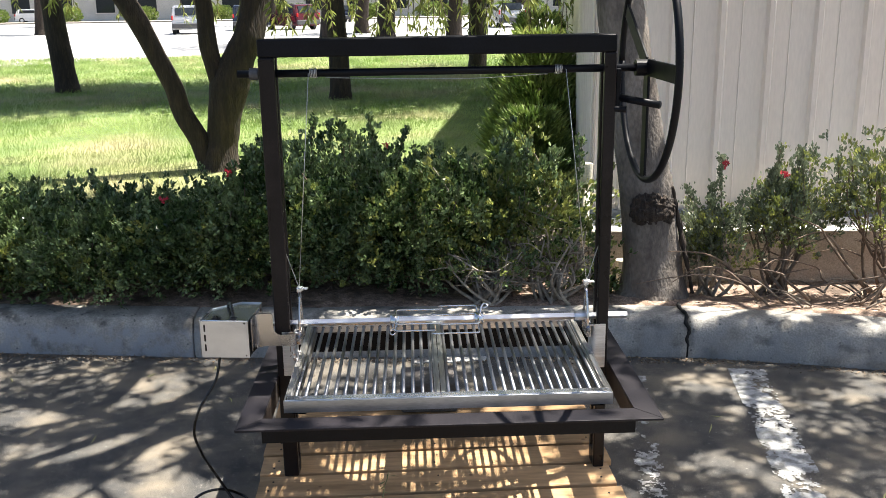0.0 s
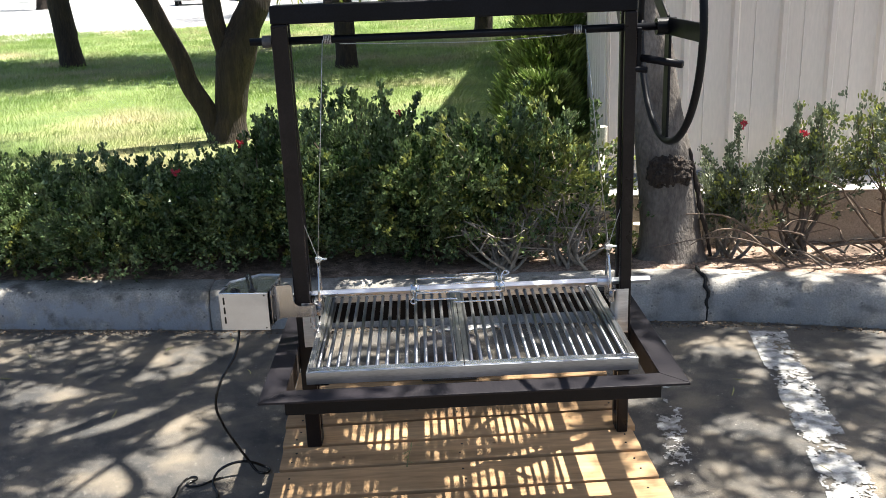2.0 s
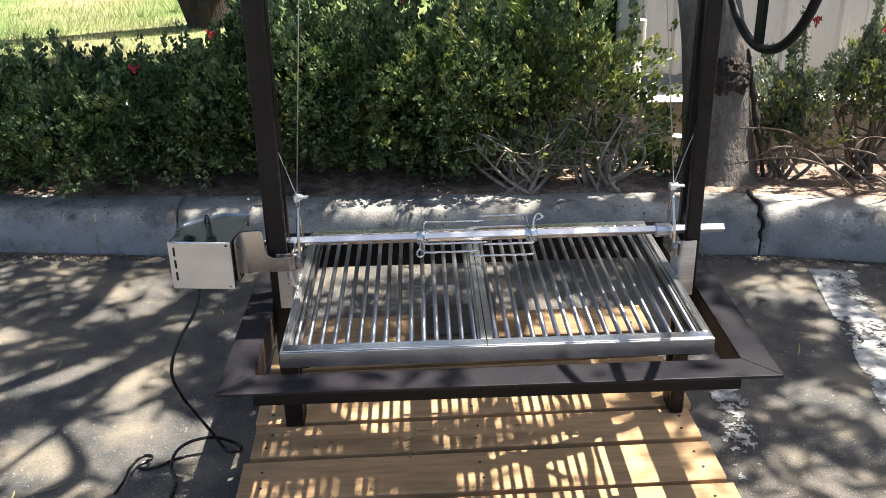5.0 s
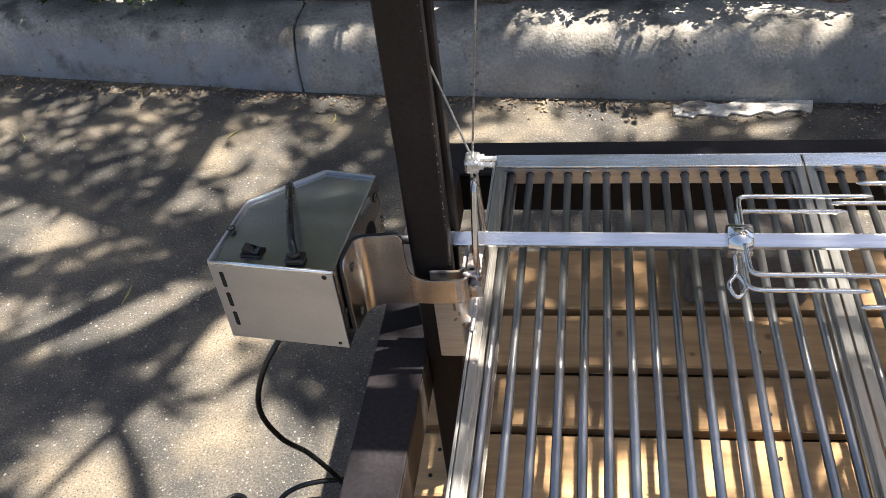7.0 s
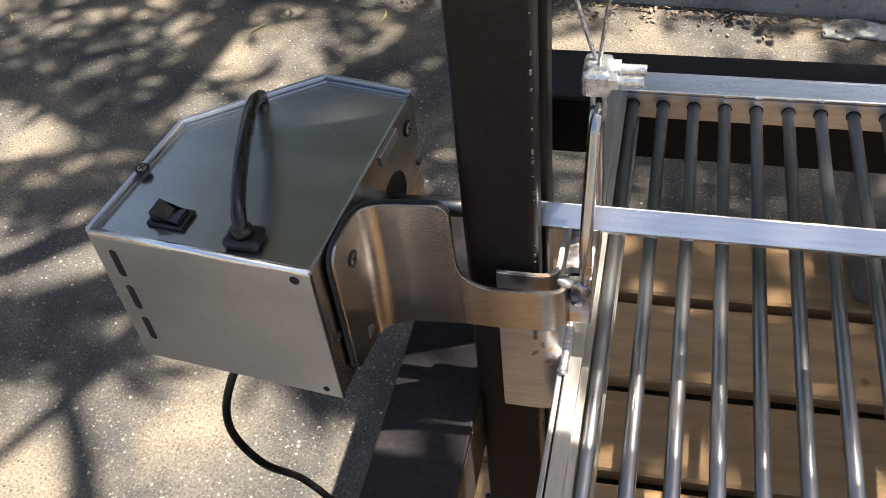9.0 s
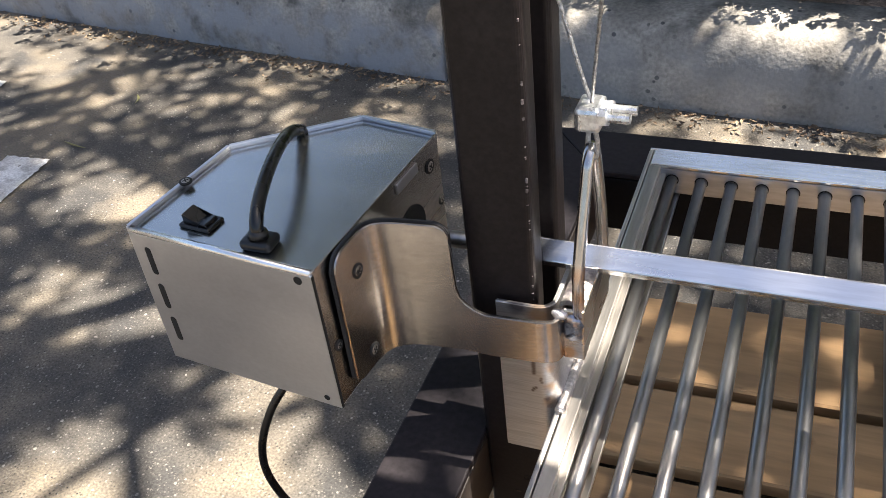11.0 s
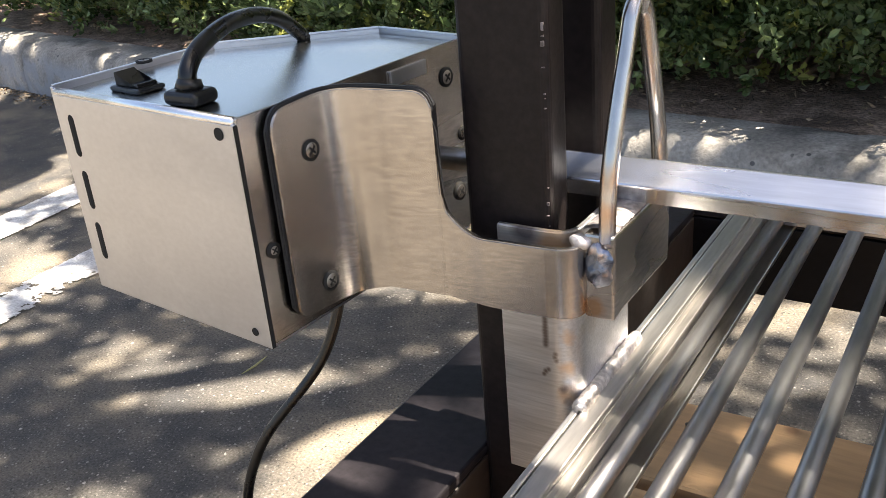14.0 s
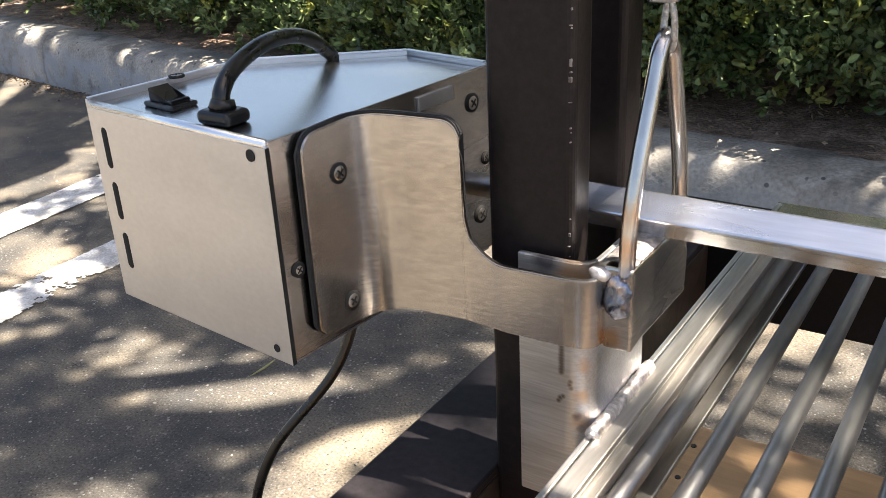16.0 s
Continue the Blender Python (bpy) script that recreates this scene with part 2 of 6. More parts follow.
M_GREENLEAF = material("fallen_green_leaf", (0.20, 0.21, 0.07), (0.30, 0.28, 0.11), 0.6, scale=20, fine=100, bump=0.1, per_object=0.3)
M_FLOWER = material("red_petals", (0.40, 0.02, 0.04), (0.55, 0.04, 0.07), 0.5, scale=30, fine=100, bump=0, translucent=0.2)
M_SIDING = material("beige_painted_siding", (0.82, 0.735, 0.66), (0.87, 0.79, 0.715), 0.6, scale=1.5, fine=90, bump=0.05, fine_amount=0.04, stretch=(1, 1, 0.2))
M_FOUNDATION = material("stained_foundation_concrete", (0.32, 0.27, 0.22), (0.42, 0.37, 0.31), 0.9, scale=5, fine=120, bump=0.4)
M_BASE_STRIP = material("grey_blue_strip", (0.20, 0.22, 0.25), (0.27, 0.29, 0.32), 0.6, scale=3, fine=80, bump=0.05)
# ledge colour raised to near white to stand in for direct sun
M_LEDGE = material("ledge_whitened_as_sunlit", (0.74, 0.71, 0.66), (0.82, 0.79, 0.74), 0.8, scale=5, fine=90, bump=0.2, fine_amount=0.08)
M_PVC = material("cream_plastic_pipe", (0.72, 0.68, 0.56), (0.78, 0.74, 0.62), 0.4, scale=10, fine=90, bump=0.02)
M_SLAB = material("dusty_grey_block", (0.075, 0.066, 0.062), (0.14, 0.125, 0.115), 0.85, scale=16, fine=120, bump=0.4, c=(0.10, 0.09, 0.085), c_scale=5)
M_TYRE = material("tyre_rubber", (0.02, 0.02, 0.02), (0.03, 0.03, 0.03), 0.8, bump=0.1)
M_GLASS = material("dark_car_glass", (0.02, 0.025, 0.03), (0.03, 0.035, 0.04), 0.08, bump=0, rough_var=0.03)
M_TAIL = material("red_tail_lamp", (0.5, 0.02, 0.02), (0.6, 0.03, 0.03), 0.2, bump=0)
M_TRIM = material("dark_grey_trim", (0.06, 0.06, 0.065), (0.08, 0.08, 0.085), 0.6, bump=0.05)
M_STUCCO = material("pale_stucco", (0.62, 0.58, 0.52), (0.70, 0.66, 0.60), 0.9, scale=0.6, fine=10, bump=0.1)
CAR_PAINT = {n: material("car_paint_" + n, c, c, 0.25, scale=2, fine=40, bump=0, fine_amount=0.03, coat=0.6, metal=mt) for n, c, mt in (("silver", (0.55, 0.55, 0.54), 0.5), ("navy", (0.02, 0.025, 0.045), 0.3), ("maroon", (0.09, 0.012, 0.02), 0.3), ("white", (0.78, 0.78, 0.78), 0.0))}


def stain(mat, spots, colour, strength=0.85, warp=0.004):
    """Heat tint or soot with a shape of its own: spots (x, y, z, radius) on the surface, ragged by noise."""
    nt = mat.node_tree
    ns, ln = nt.nodes, nt.links.new
    sock = ns["Principled BSDF"].inputs["Base Color"]
    src = sock.links[0].from_socket
    co = ns.new("ShaderNodeTexCoord")
    nz = ns.new("ShaderNodeTexNoise")
    nz.inputs["Scale"].default_value, nz.inputs["Detail"].default_value = 140, 5
    ln(co.outputs["Object"], nz.inputs["Vector"])
    last = None
    for x, y, z, r in spots:
        di = ns.new("ShaderNodeVectorMath")
        di.operation = "DISTANCE"
        ln(co.outputs["Object"], di.inputs[0])
        di.inputs[1].default_value = (x, y, z)
        ma = ns.new("ShaderNodeMath")
        ma.operation = "MULTIPLY_ADD"
        ln(nz.outputs[0], ma.inputs[0])
        ma.inputs[1].default_value = warp * 2
        ln(di.outputs["Value"], ma.inputs[2])
        mr = ns.new("ShaderNodeMapRange")
        mr.inputs["From Min"].default_value, mr.inputs["From Max"].default_value = r + warp, r * 0.35 + warp
        mr.inputs["To Max"].default_value = strength
        ln(ma.outputs[0], mr.inputs[0])
        if last is None:
            last = mr.outputs[0]
        else:
            mx = ns.new("ShaderNodeMath")
            mx.operation = "MAXIMUM"
            ln(last, mx.inputs[0]), ln(mr.outputs[0], mx.inputs[1])
            last = mx.outputs[0]
    mix = ns.new("ShaderNodeMix")
    mix.data_type = "RGBA"
    ln(last, mix.inputs[0]), ln(src, mix.inputs[6])
    mix.inputs[7].default_value = (*colour, 1)
    ln(mix.outputs[2], sock)


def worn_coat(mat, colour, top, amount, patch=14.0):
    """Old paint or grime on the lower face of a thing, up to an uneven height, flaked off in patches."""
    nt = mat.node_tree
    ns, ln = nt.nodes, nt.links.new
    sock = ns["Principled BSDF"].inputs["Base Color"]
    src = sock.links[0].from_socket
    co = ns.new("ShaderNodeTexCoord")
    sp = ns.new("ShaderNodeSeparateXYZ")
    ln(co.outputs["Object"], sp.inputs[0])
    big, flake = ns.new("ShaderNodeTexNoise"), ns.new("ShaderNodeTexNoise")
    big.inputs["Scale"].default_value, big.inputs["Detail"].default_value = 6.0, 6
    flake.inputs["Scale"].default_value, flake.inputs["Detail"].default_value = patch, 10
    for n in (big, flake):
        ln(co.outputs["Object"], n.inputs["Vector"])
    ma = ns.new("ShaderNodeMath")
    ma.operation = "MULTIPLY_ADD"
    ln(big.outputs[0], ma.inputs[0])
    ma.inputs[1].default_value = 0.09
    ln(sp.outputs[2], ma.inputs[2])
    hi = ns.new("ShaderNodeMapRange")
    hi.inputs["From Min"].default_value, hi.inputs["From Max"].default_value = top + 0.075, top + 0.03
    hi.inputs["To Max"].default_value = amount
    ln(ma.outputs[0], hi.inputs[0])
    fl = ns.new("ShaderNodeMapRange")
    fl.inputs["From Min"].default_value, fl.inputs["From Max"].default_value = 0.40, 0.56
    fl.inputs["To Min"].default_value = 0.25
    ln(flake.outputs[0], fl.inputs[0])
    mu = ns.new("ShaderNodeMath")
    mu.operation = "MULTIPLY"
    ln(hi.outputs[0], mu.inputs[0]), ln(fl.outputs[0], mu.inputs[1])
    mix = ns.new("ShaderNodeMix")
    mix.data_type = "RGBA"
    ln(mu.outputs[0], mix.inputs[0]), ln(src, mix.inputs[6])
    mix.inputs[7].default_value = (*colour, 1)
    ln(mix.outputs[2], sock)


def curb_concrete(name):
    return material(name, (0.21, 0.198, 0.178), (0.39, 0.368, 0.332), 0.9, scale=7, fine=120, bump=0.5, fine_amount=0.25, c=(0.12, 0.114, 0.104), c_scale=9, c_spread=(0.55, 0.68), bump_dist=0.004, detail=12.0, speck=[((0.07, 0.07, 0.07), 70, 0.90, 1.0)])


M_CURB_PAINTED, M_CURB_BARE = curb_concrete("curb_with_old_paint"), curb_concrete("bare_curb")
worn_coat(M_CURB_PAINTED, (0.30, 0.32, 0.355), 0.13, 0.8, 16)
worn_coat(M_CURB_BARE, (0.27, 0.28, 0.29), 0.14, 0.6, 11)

kr = random.Random(12)
stain(M_WOOD, [(kr.uniform(-0.55, 0.5), kr.uniform(-0.28, 0.9), 0.139, kr.uniform(0.006, 0.013)) for k in range(26)], (0.13, 0.065, 0.03), 0.8, 0.003)
stain(M_SLEEVE, [(-0.461, 0.298, 0.600, 0.010), (-0.461, 0.298, 0.590, 0.008), (-0.460, 0.298, 0.555, 0.007), (-0.459, 0.298, 0.540, 0.008), (-0.466, 0.298, 0.622, 0.012), (-0.4585, 0.298, 0.573, 0.006)], (0.62, 0.40, 0.22), 0.8)
stain(M_SLEEVE, [(-0.4625, 0.298, 0.543, 0.0035), (-0.460, 0.298, 0.536, 0.004), (-0.480, 0.298, 0.628, 0.010), (-0.4585, 0.298, 0.605, 0.004)], (0.10, 0.09, 0.12), 0.8, 0.002)
stain(M_SLEEVE, [(-0.4715, 0.298, 0.582 - 0.0016 * k, 0.0023) for k in range(10)] + [(-0.4665, 0.298, 0.563, 0.002), (-0.4668, 0.298, 0.5612, 0.002), (-0.466, 0.298, 0.5594, 0.002), (-0.4705, 0.298, 0.5535, 0.002), (-0.472, 0.298, 0.5523, 0.0022), (-0.473, 0.298, 0.5505, 0.0018)], (0.10, 0.065, 0.05), 0.8, 0.0006)
stain(M_LOOP, [(-0.440, 0.303, 0.640, 0.010), (-0.440, 0.306, 0.655, 0.010), (0.440, 0.303, 0.640, 0.012)], (0.62, 0.36, 0.20), 0.7)
stain(M_LOOP, [(-0.440, 0.301, 0.628, 0.006)], (0.20, 0.26, 0.45), 0.8)
stain(M_BRACKET, [(-0.446, 0.2985, 0.594, 0.007), (-0.452, 0.2985, 0.588, 0.006), (-0.446, 0.365, 0.622, 0.010)], (0.55, 0.33, 0.17), 0.8)
stain(M_BRACKET, [(-0.5, 0.286, 0.592 + 0.0035 * k, 0.0045) for k in range(10)], (0.42, 0.41, 0.42), 0.5, 0.002)

# ---- mesh helpers ----
def part(name, bm, mat, parent=None, label="", smooth=False):
    """Links a bmesh as one mesh object under a thing or under a part."""
    me = bpy.data.meshes.new(name)
    bm.to_mesh(me)
    bm.free()
    me.materials.append(mat)
    if smooth:
        me.polygons.foreach_set("use_smooth", [True] * len(me.polygons))
    ob = new(name, me)
    if parent:
        ob.parent = parent
    if label:
        ob["label"] = label
    return ob


def raw(name, verts, faces, mat, parent=None, label="", smooth=False):
    me = bpy.data.meshes.new(name)
    me.from_pydata(verts, [], faces)
    me.update()
    me.materials.append(mat)
    if smooth:
        me.polygons.foreach_set("use_smooth", [True] * len(me.polygons))
    ob = new(name, me)
    if parent:
        ob.parent = parent
    if label:
        ob["label"] = label
    return ob


def thing(name, label, category, group="", kind="", at=(0, 0, 0)):
    ob = new(name)
    ob.location = at
    ob.empty_display_size = 0.1
    return tagged(ob, label, category, group, kind)


def keep_world(parent, *obs):
    """Parts are modelled in world coordinates: undo the parent's place."""
    for o in obs:
        o.matrix_parent_inverse = Matrix.Translation(parent.location).inverted()


def slab(x0, x1, y0, y1, z0, z1, bevel=0.0, m=None, seg=2):
    bm = bmesh.new()
    bmesh.ops.create_cube(bm, size=1, matrix=Matrix.Translation(((x0 + x1) / 2, (y0 + y1) / 2, (z0 + z1) / 2)) @ Matrix.Diagonal((x1 - x0, y1 - y0, z1 - z0, 1)))
    if bevel:
        bmesh.ops.bevel(bm, geom=bm.edges[:], offset=bevel, segments=seg, profile=0.5, affect="EDGES")
    if m:
        bm.transform(m)
    return bm


def prism(outline, z0, z1, bevel=0.0, m=None, seg=2):
    """A plan outline (x, y) extruded from z0 to z1."""
    bm = bmesh.new()
    vs = [bm.verts.new((x, y, z0)) for x, y in outline]
    f = bm.faces.new(vs)
    r = bmesh.ops.extrude_face_region(bm, geom=[f])
    bmesh.ops.translate(bm, vec=(0, 0, z1 - z0), verts=[v for v in r["geom"] if isinstance(v, bmesh.types.BMVert)])
    bmesh.ops.recalc_face_normals(bm, faces=bm.faces[:])
    if bevel:
        bmesh.ops.bevel(bm, geom=bm.edges[:], offset=bevel, segments=seg, profile=0.5, affect="EDGES")
    if m:
        bm.transform(m)
    return bm


def rod(p, q, r, seg=12, r2=None):
    p, q = Vector(p), Vector(q)
    d = q - p
    bm = bmesh.new()
    bmesh.ops.create_cone(bm, cap_ends=True, segments=seg, radius1=r, radius2=r if r2 is None else r2, depth=d.length)
    bm.transform(Matrix.Translation((p + q) / 2) @ d.to_track_quat("Z", "Y").to_matrix().to_4x4())
    return bm


def smooth_path(pts, n=8):
    """Catmull-Rom through the points."""
    pts = [Vector(p) for p in pts]
    out = []
    for i in range(len(pts) - 1):
        p0, p1, p2, p3 = pts[max(i - 1, 0)], pts[i], pts[i + 1], pts[min(i + 2, len(pts) - 1)]
        for k in range(n):
            t = k / n
            out.append(0.5 * (2 * p1 + (p2 - p0) * t + (2 * p0 - 5 * p1 + 4 * p2 - p3) * t * t + (3 * p1 - p0 - 3 * p2 + p3) * t ** 3))
    return out + [pts[-1]]


def sweep_data(pts, radii, seg=8, wobble=0.0, seed=0):
    """Vertices and faces of a tube along points."""
    pts = [Vector(p) for p in pts]
    if not hasattr(radii, "__len__"):
        radii = [radii] * len(pts)
    rnd = random.Random(seed)
    vs, fs = [], []
    ref = Vector((0.3, 0.9, 0.2))
    for i, p in enumerate(pts):
        d = (pts[min(i + 1, len(pts) - 1)] - pts[max(i - 1, 0)]).normalized()
        u = d.cross(ref).normalized()
        if u.length < 0.5:
            u = d.cross(Vector((1, 0, 0))).normalized()
        w = d.cross(u)
        ref = u.cross(d)
        for k in range(seg):
            a = 2 * math.pi * k / seg
            r = radii[i] * (1 + wobble * (noise.noise(p * 6 + Vector((math.cos(a), math.sin(a), seed)) * 1.2)))
            vs.append(tuple(p + (u * math.cos(a) + w * math.sin(a)) * r))
    n = len(pts)
    for i in range(n - 1):
        for k in range(seg):
            k2 = (k + 1) % seg
            fs.append((i * seg + k, i * seg + k2, (i + 1) * seg + k2, (i + 1) * seg + k))
    fs.append(tuple(range(seg - 1, -1, -1)))
    fs.append(tuple((n - 1) * seg + k for k in range(seg)))
    return vs, fs


def sweep(name, pts, radii, mat, parent=None, label="", seg=8, wobble=0.0, seed=0):
    return raw(name, *sweep_data(pts, radii, seg, wobble, seed), mat, parent, label, True)


def join_data(items):
    vs, fs = [], []
    for v, f in items:
        o = len(vs)
        vs += v
        fs += [tuple(i + o for i in q) for q in f]
    return vs, fs


def leaf_data(places, dirs, length, width, rng, fold=0.25, droop=0.0, rounded=False):
    """Leaves folded along the midrib: pointed with four vertices, or rounded with six."""
    places, dirs = np.asarray(places), np.asarray(dirs)
    n = len(places)
    dirs = dirs / np.maximum(np.linalg.norm(dirs, axis=1, keepdims=True), 1e-6)
    side = np.cross(dirs, rng.normal(size=(n, 3)))
    side /= np.maximum(np.linalg.norm(side, axis=1, keepdims=True), 1e-6)
    up = np.cross(side, dirs)
    ln = length * rng.uniform(0.65, 1.25, (n, 1))
    wd = width * rng.uniform(0.7, 1.2, (n, 1))
    tip = places + dirs * ln - up * ln * droop

    def rim(t, w):
        return places + dirs * ln * t + side * wd * w + up * wd * fold * abs(w) * 2

    if not rounded:
        v = np.stack([places, rim(0.5, 0.5), tip, rim(0.5, -0.5)], 1).reshape(-1, 3)
        i = np.arange(n)[:, None] * 4
        return v.tolist(), np.concatenate([i + [[0, 1, 2]], i + [[0, 2, 3]]]).tolist()
    v = np.stack([places, rim(0.38, 0.46), rim(0.78, 0.40), tip, rim(0.78, -0.40), rim(0.38, -0.46)], 1).reshape(-1, 3)
    i = np.arange(n)[:, None] * 6
    return v.tolist(), np.concatenate([i + [[0, 1, 2, 3]], i + [[0, 3, 4, 5]]]).tolist()


def rosettes(centres, ups, per, length, width, rng, spread=0.9, jitter=0.01):
    """Leaves fanning out round shoot tips."""
    c = np.repeat(np.asarray(centres), per, 0)
    u = np.repeat(np.asarray(ups), per, 0)
    n = len(c)
    d = u + rng.normal(size=(n, 3)) * spread
    return leaf_data(c + rng.normal(size=(n, 3)) * jitter, d, length, width, rng, rounded=True)


# ---- ground, curb, planter, lawn, street ----
tagged(part("ground", slab(-400, 400, -300, 900, -0.3, 0.0), M_ASPHALT), "worn grey asphalt of a parking bay", "asphalt", kind="structure")

CURB = [(-30.0, 5.6), (-12.0, 3.25), (-6.0, 2.42), (-3.27, 2.03), (-2.0, 1.84), (-1.0, 1.712), (0.0, 1.645), (0.9, 1.588), (1.2, 1.55), (1.6, 1.45), (1.95, 1.35), (2.6, 1.12), (4.5, 0.35), (14.0, -4.0)]


def curb_line(x):
    return float(np.interp(x, [p[0] for p in CURB], [p[1] for p in CURB]))


def curb_piece(x0, x1, seed):
    """A length of cast curb with a rounded front edge and a slightly uneven face."""
    xs = np.linspace(x0, x1, max(3, int((x1 - x0) / 0.03) if x1 - x0 < 4 else 30))
    prof = [(0.0, -0.1), (0.0, 0.0), (-0.004, 0.05), (0.004, 0.105), (0.010, 0.14), (0.018, 0.162), (0.030, 0.177), (0.048, 0.186), (0.10, 0.192), (0.18, 0.190), (0.20, 0.184), (0.205, 0.15), (0.205, -0.1)]
    vs, fs = [], []
    for x in xs:
        y = curb_line(x)
        for k, (py, pz) in enumerate(prof):
            w = noise.noise((x * 5, pz * 14, seed)) * 0.004 + noise.noise((x * 21, pz * 40, seed + 3)) * 0.0022
            vs.append((x, y + py - w, pz + (w if 5 < k < 10 else 0)))
    n, m = len(xs), len(prof)
    for i in range(n - 1):
        for k in range(m - 1):
            fs.append((i * m + k, (i + 1) * m + k, (i + 1) * m + k + 1, i * m + k + 1))
    fs.append(tuple(range(m)))
    fs.append(tuple((n - 1) * m + k for k in range(m - 1, -1, -1)))
    return vs, fs


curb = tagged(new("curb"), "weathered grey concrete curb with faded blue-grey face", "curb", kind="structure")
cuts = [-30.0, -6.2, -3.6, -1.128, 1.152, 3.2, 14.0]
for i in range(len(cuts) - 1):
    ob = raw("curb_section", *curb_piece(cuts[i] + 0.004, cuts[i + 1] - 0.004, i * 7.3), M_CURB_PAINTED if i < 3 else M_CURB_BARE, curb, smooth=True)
# crack at the joint
ck = smooth_path([(1.150, 1.566, 0.0), (1.160, 1.560, 0.05), (1.146, 1.562, 0.09), (1.160, 1.566, 0.13), (1.143, 1.572, 0.165), (1.152, 1.60, 0.194), (1.146, 1.68, 0.196), (1.158, 1.76, 0.196)], 6)
sweep("crack", ck, [0.0085 + 0.005 * noise.noise(p * 60) for p in ck], M_DARK, curb, "dark open crack through the curb", seg=6)


def terrain(name, x0, x1, y0f, y1f, nx, ny, zf, mat, label, cat):
    vs, fs = [], []
    for i in range(nx + 1):
        x = x0 + (x1 - x0) * i / nx
        a, b = y0f(x), y1f(x)
        for j in range(ny + 1):
            y = a + (b - a) * j / ny
            vs.append((x, y, zf(x, y)))
    for i in range(nx):
        for j in range(ny):
            k = i * (ny + 1) + j
            fs.append((k, k + ny + 1, k + ny + 2, k + 1))
    return tagged(raw(name, vs, fs, mat, smooth=True), label, cat, kind="structure")


terrain("planting_bed", -9, 9, lambda x: curb_line(x) + 0.17, lambda x: curb_line(x) + 1.75, 240, 26, lambda x, y: 0.186 + 0.016 * min(1, (y - curb_line(x) - 0.15) * 8) * noise.noise((x * 3, y * 3, 0)) + 0.008 * noise.noise((x * 11, y * 11, 2)) - 0.06 * min(1, max(0, (x - 0.7) / 0.3)) * min(1, max(0, (y - curb_line(x) - 0.3) / 0.35)), M_SOIL, "dry brown planting bed soil with wood mulch", "soil")
terrain("lawn", -40, 30, lambda x: curb_line(x) + 1.72, lambda x: 24.5 + (x + 8.4) * 1.15 if x < 12 else 48, 70, 60, lambda x, y: 0.19 + 0.03 * noise.noise((x * 0.6, y * 0.6, 4)), M_LAWN, "sunlit green and straw-coloured lawn", "grass")
tagged(part("road", slab(-300, 300, 15, 110, -0.05, 0.03), M_ROAD), "pale sunlit street surface beyond the lawn", "street", kind="structure")
tagged(part("pavement", slab(-300, 300, 112, 118, 0, 0.15), M_FOUNDATION), "far pavement along the street", "pavement", kind="structure")


def stripe(name, p, q, w, seed, label, mat=M_PAINT_LINE, wear=-0.05):
    """A worn painted line: thin ragged flakes of paint left on the asphalt."""
    p, q = Vector((*p, 0)), Vector((*q, 0))
    d = (q - p).normalized()
    s = Vector((-d.y, d.x, 0))
    step = 0.0055
    n, m = int((q - p).length / step), int(w / step) + 2
    vs, fs = [], []
    for i in range(n + 1):
        for j in range(m + 1):
            c = p + d * (i * step) + s * ((j - m / 2) * step)
            c += Vector((noise.noise(c * 110), noise.noise(c * 110 + Vector((9, 0, 0))), 0)) * 0.005
            vs.append((c.x, c.y, 0.004))
    for i in range(n):
        for j in range(m):
            k = i * (m + 1) + j
            c = Vector(vs[k])
            edge = abs(j + 0.5 - m / 2) / (m / 2)
            left = noise.noise((c.x * 6 + seed, c.y * 6, 0)) + 0.7 * noise.noise((c.x * 21, c.y * 21 + seed, 2)) + 0.6 * noise.noise((c.x * 55, c.y * 55, seed)) + 0.4 * noise.noise((c.x * 130, c.y * 130, seed))
            if left > wear + 0.55 * edge ** 4:
                fs.append((k, k + 1, k + m + 2, k + m + 1))
    return tagged(raw(name, vs, fs, mat), label, "road marking", kind="structure")


stripe("parking_line", (1.37, 1.40), (0.865, -1.6), 0.15, 1, "worn white parking line on the asphalt, greyed as in shade", M_PAINT_GREYED, -0.34)
stripe("parking_line", (0.86, 1.36), (0.66, 0.2), 0.09, 3, "faint old white parking line worn off the asphalt", M_PAINT_GREYED, 0.10)
stripe("parking_line", (-2.40, 1.52), (-2.36, 0.95), 0.13, 5, "chipped white parking line on the asphalt", wear=-0.85)
stripe("parking_line", (-1.975, 1.20), (-1.955, 0.74), 0.11, 9, "chipped white parking line on the asphalt", wear=-0.85)

# pale mortar patch at the foot of the curb
pv = [(-0.11 + 0.35 * t + 0.012 * math.sin(t * 23), 1.565 + 0.02 * t + 0.010 * math.sin(t * 31 + 1)) for t in np.linspace(0, 1, 16)] + [(0.24 - 0.35 * t, 1.645 - 0.02 * t + 0.012 * math.sin(t * 17)) for t in np.linspace(0, 1, 16)]
tagged(part("mortar_patch", prism(pv, 0.001, 0.007, 0.002), M_MORTAR), "pale spilled mortar patch at the curb foot", "mortar patch", kind="structure")


# ---- building ----
BD = Vector((0.146, 1.0, 0)).normalized()   # along the side wall
BF = Vector((1.0, -0.08, 0)).normalized()               # along the front wall
CORNER = Vector((0.905, 2.69, 0))
WALL_H, LOW_H = 4.2, 1.66    # main block, front block cut low out of view to admit sun


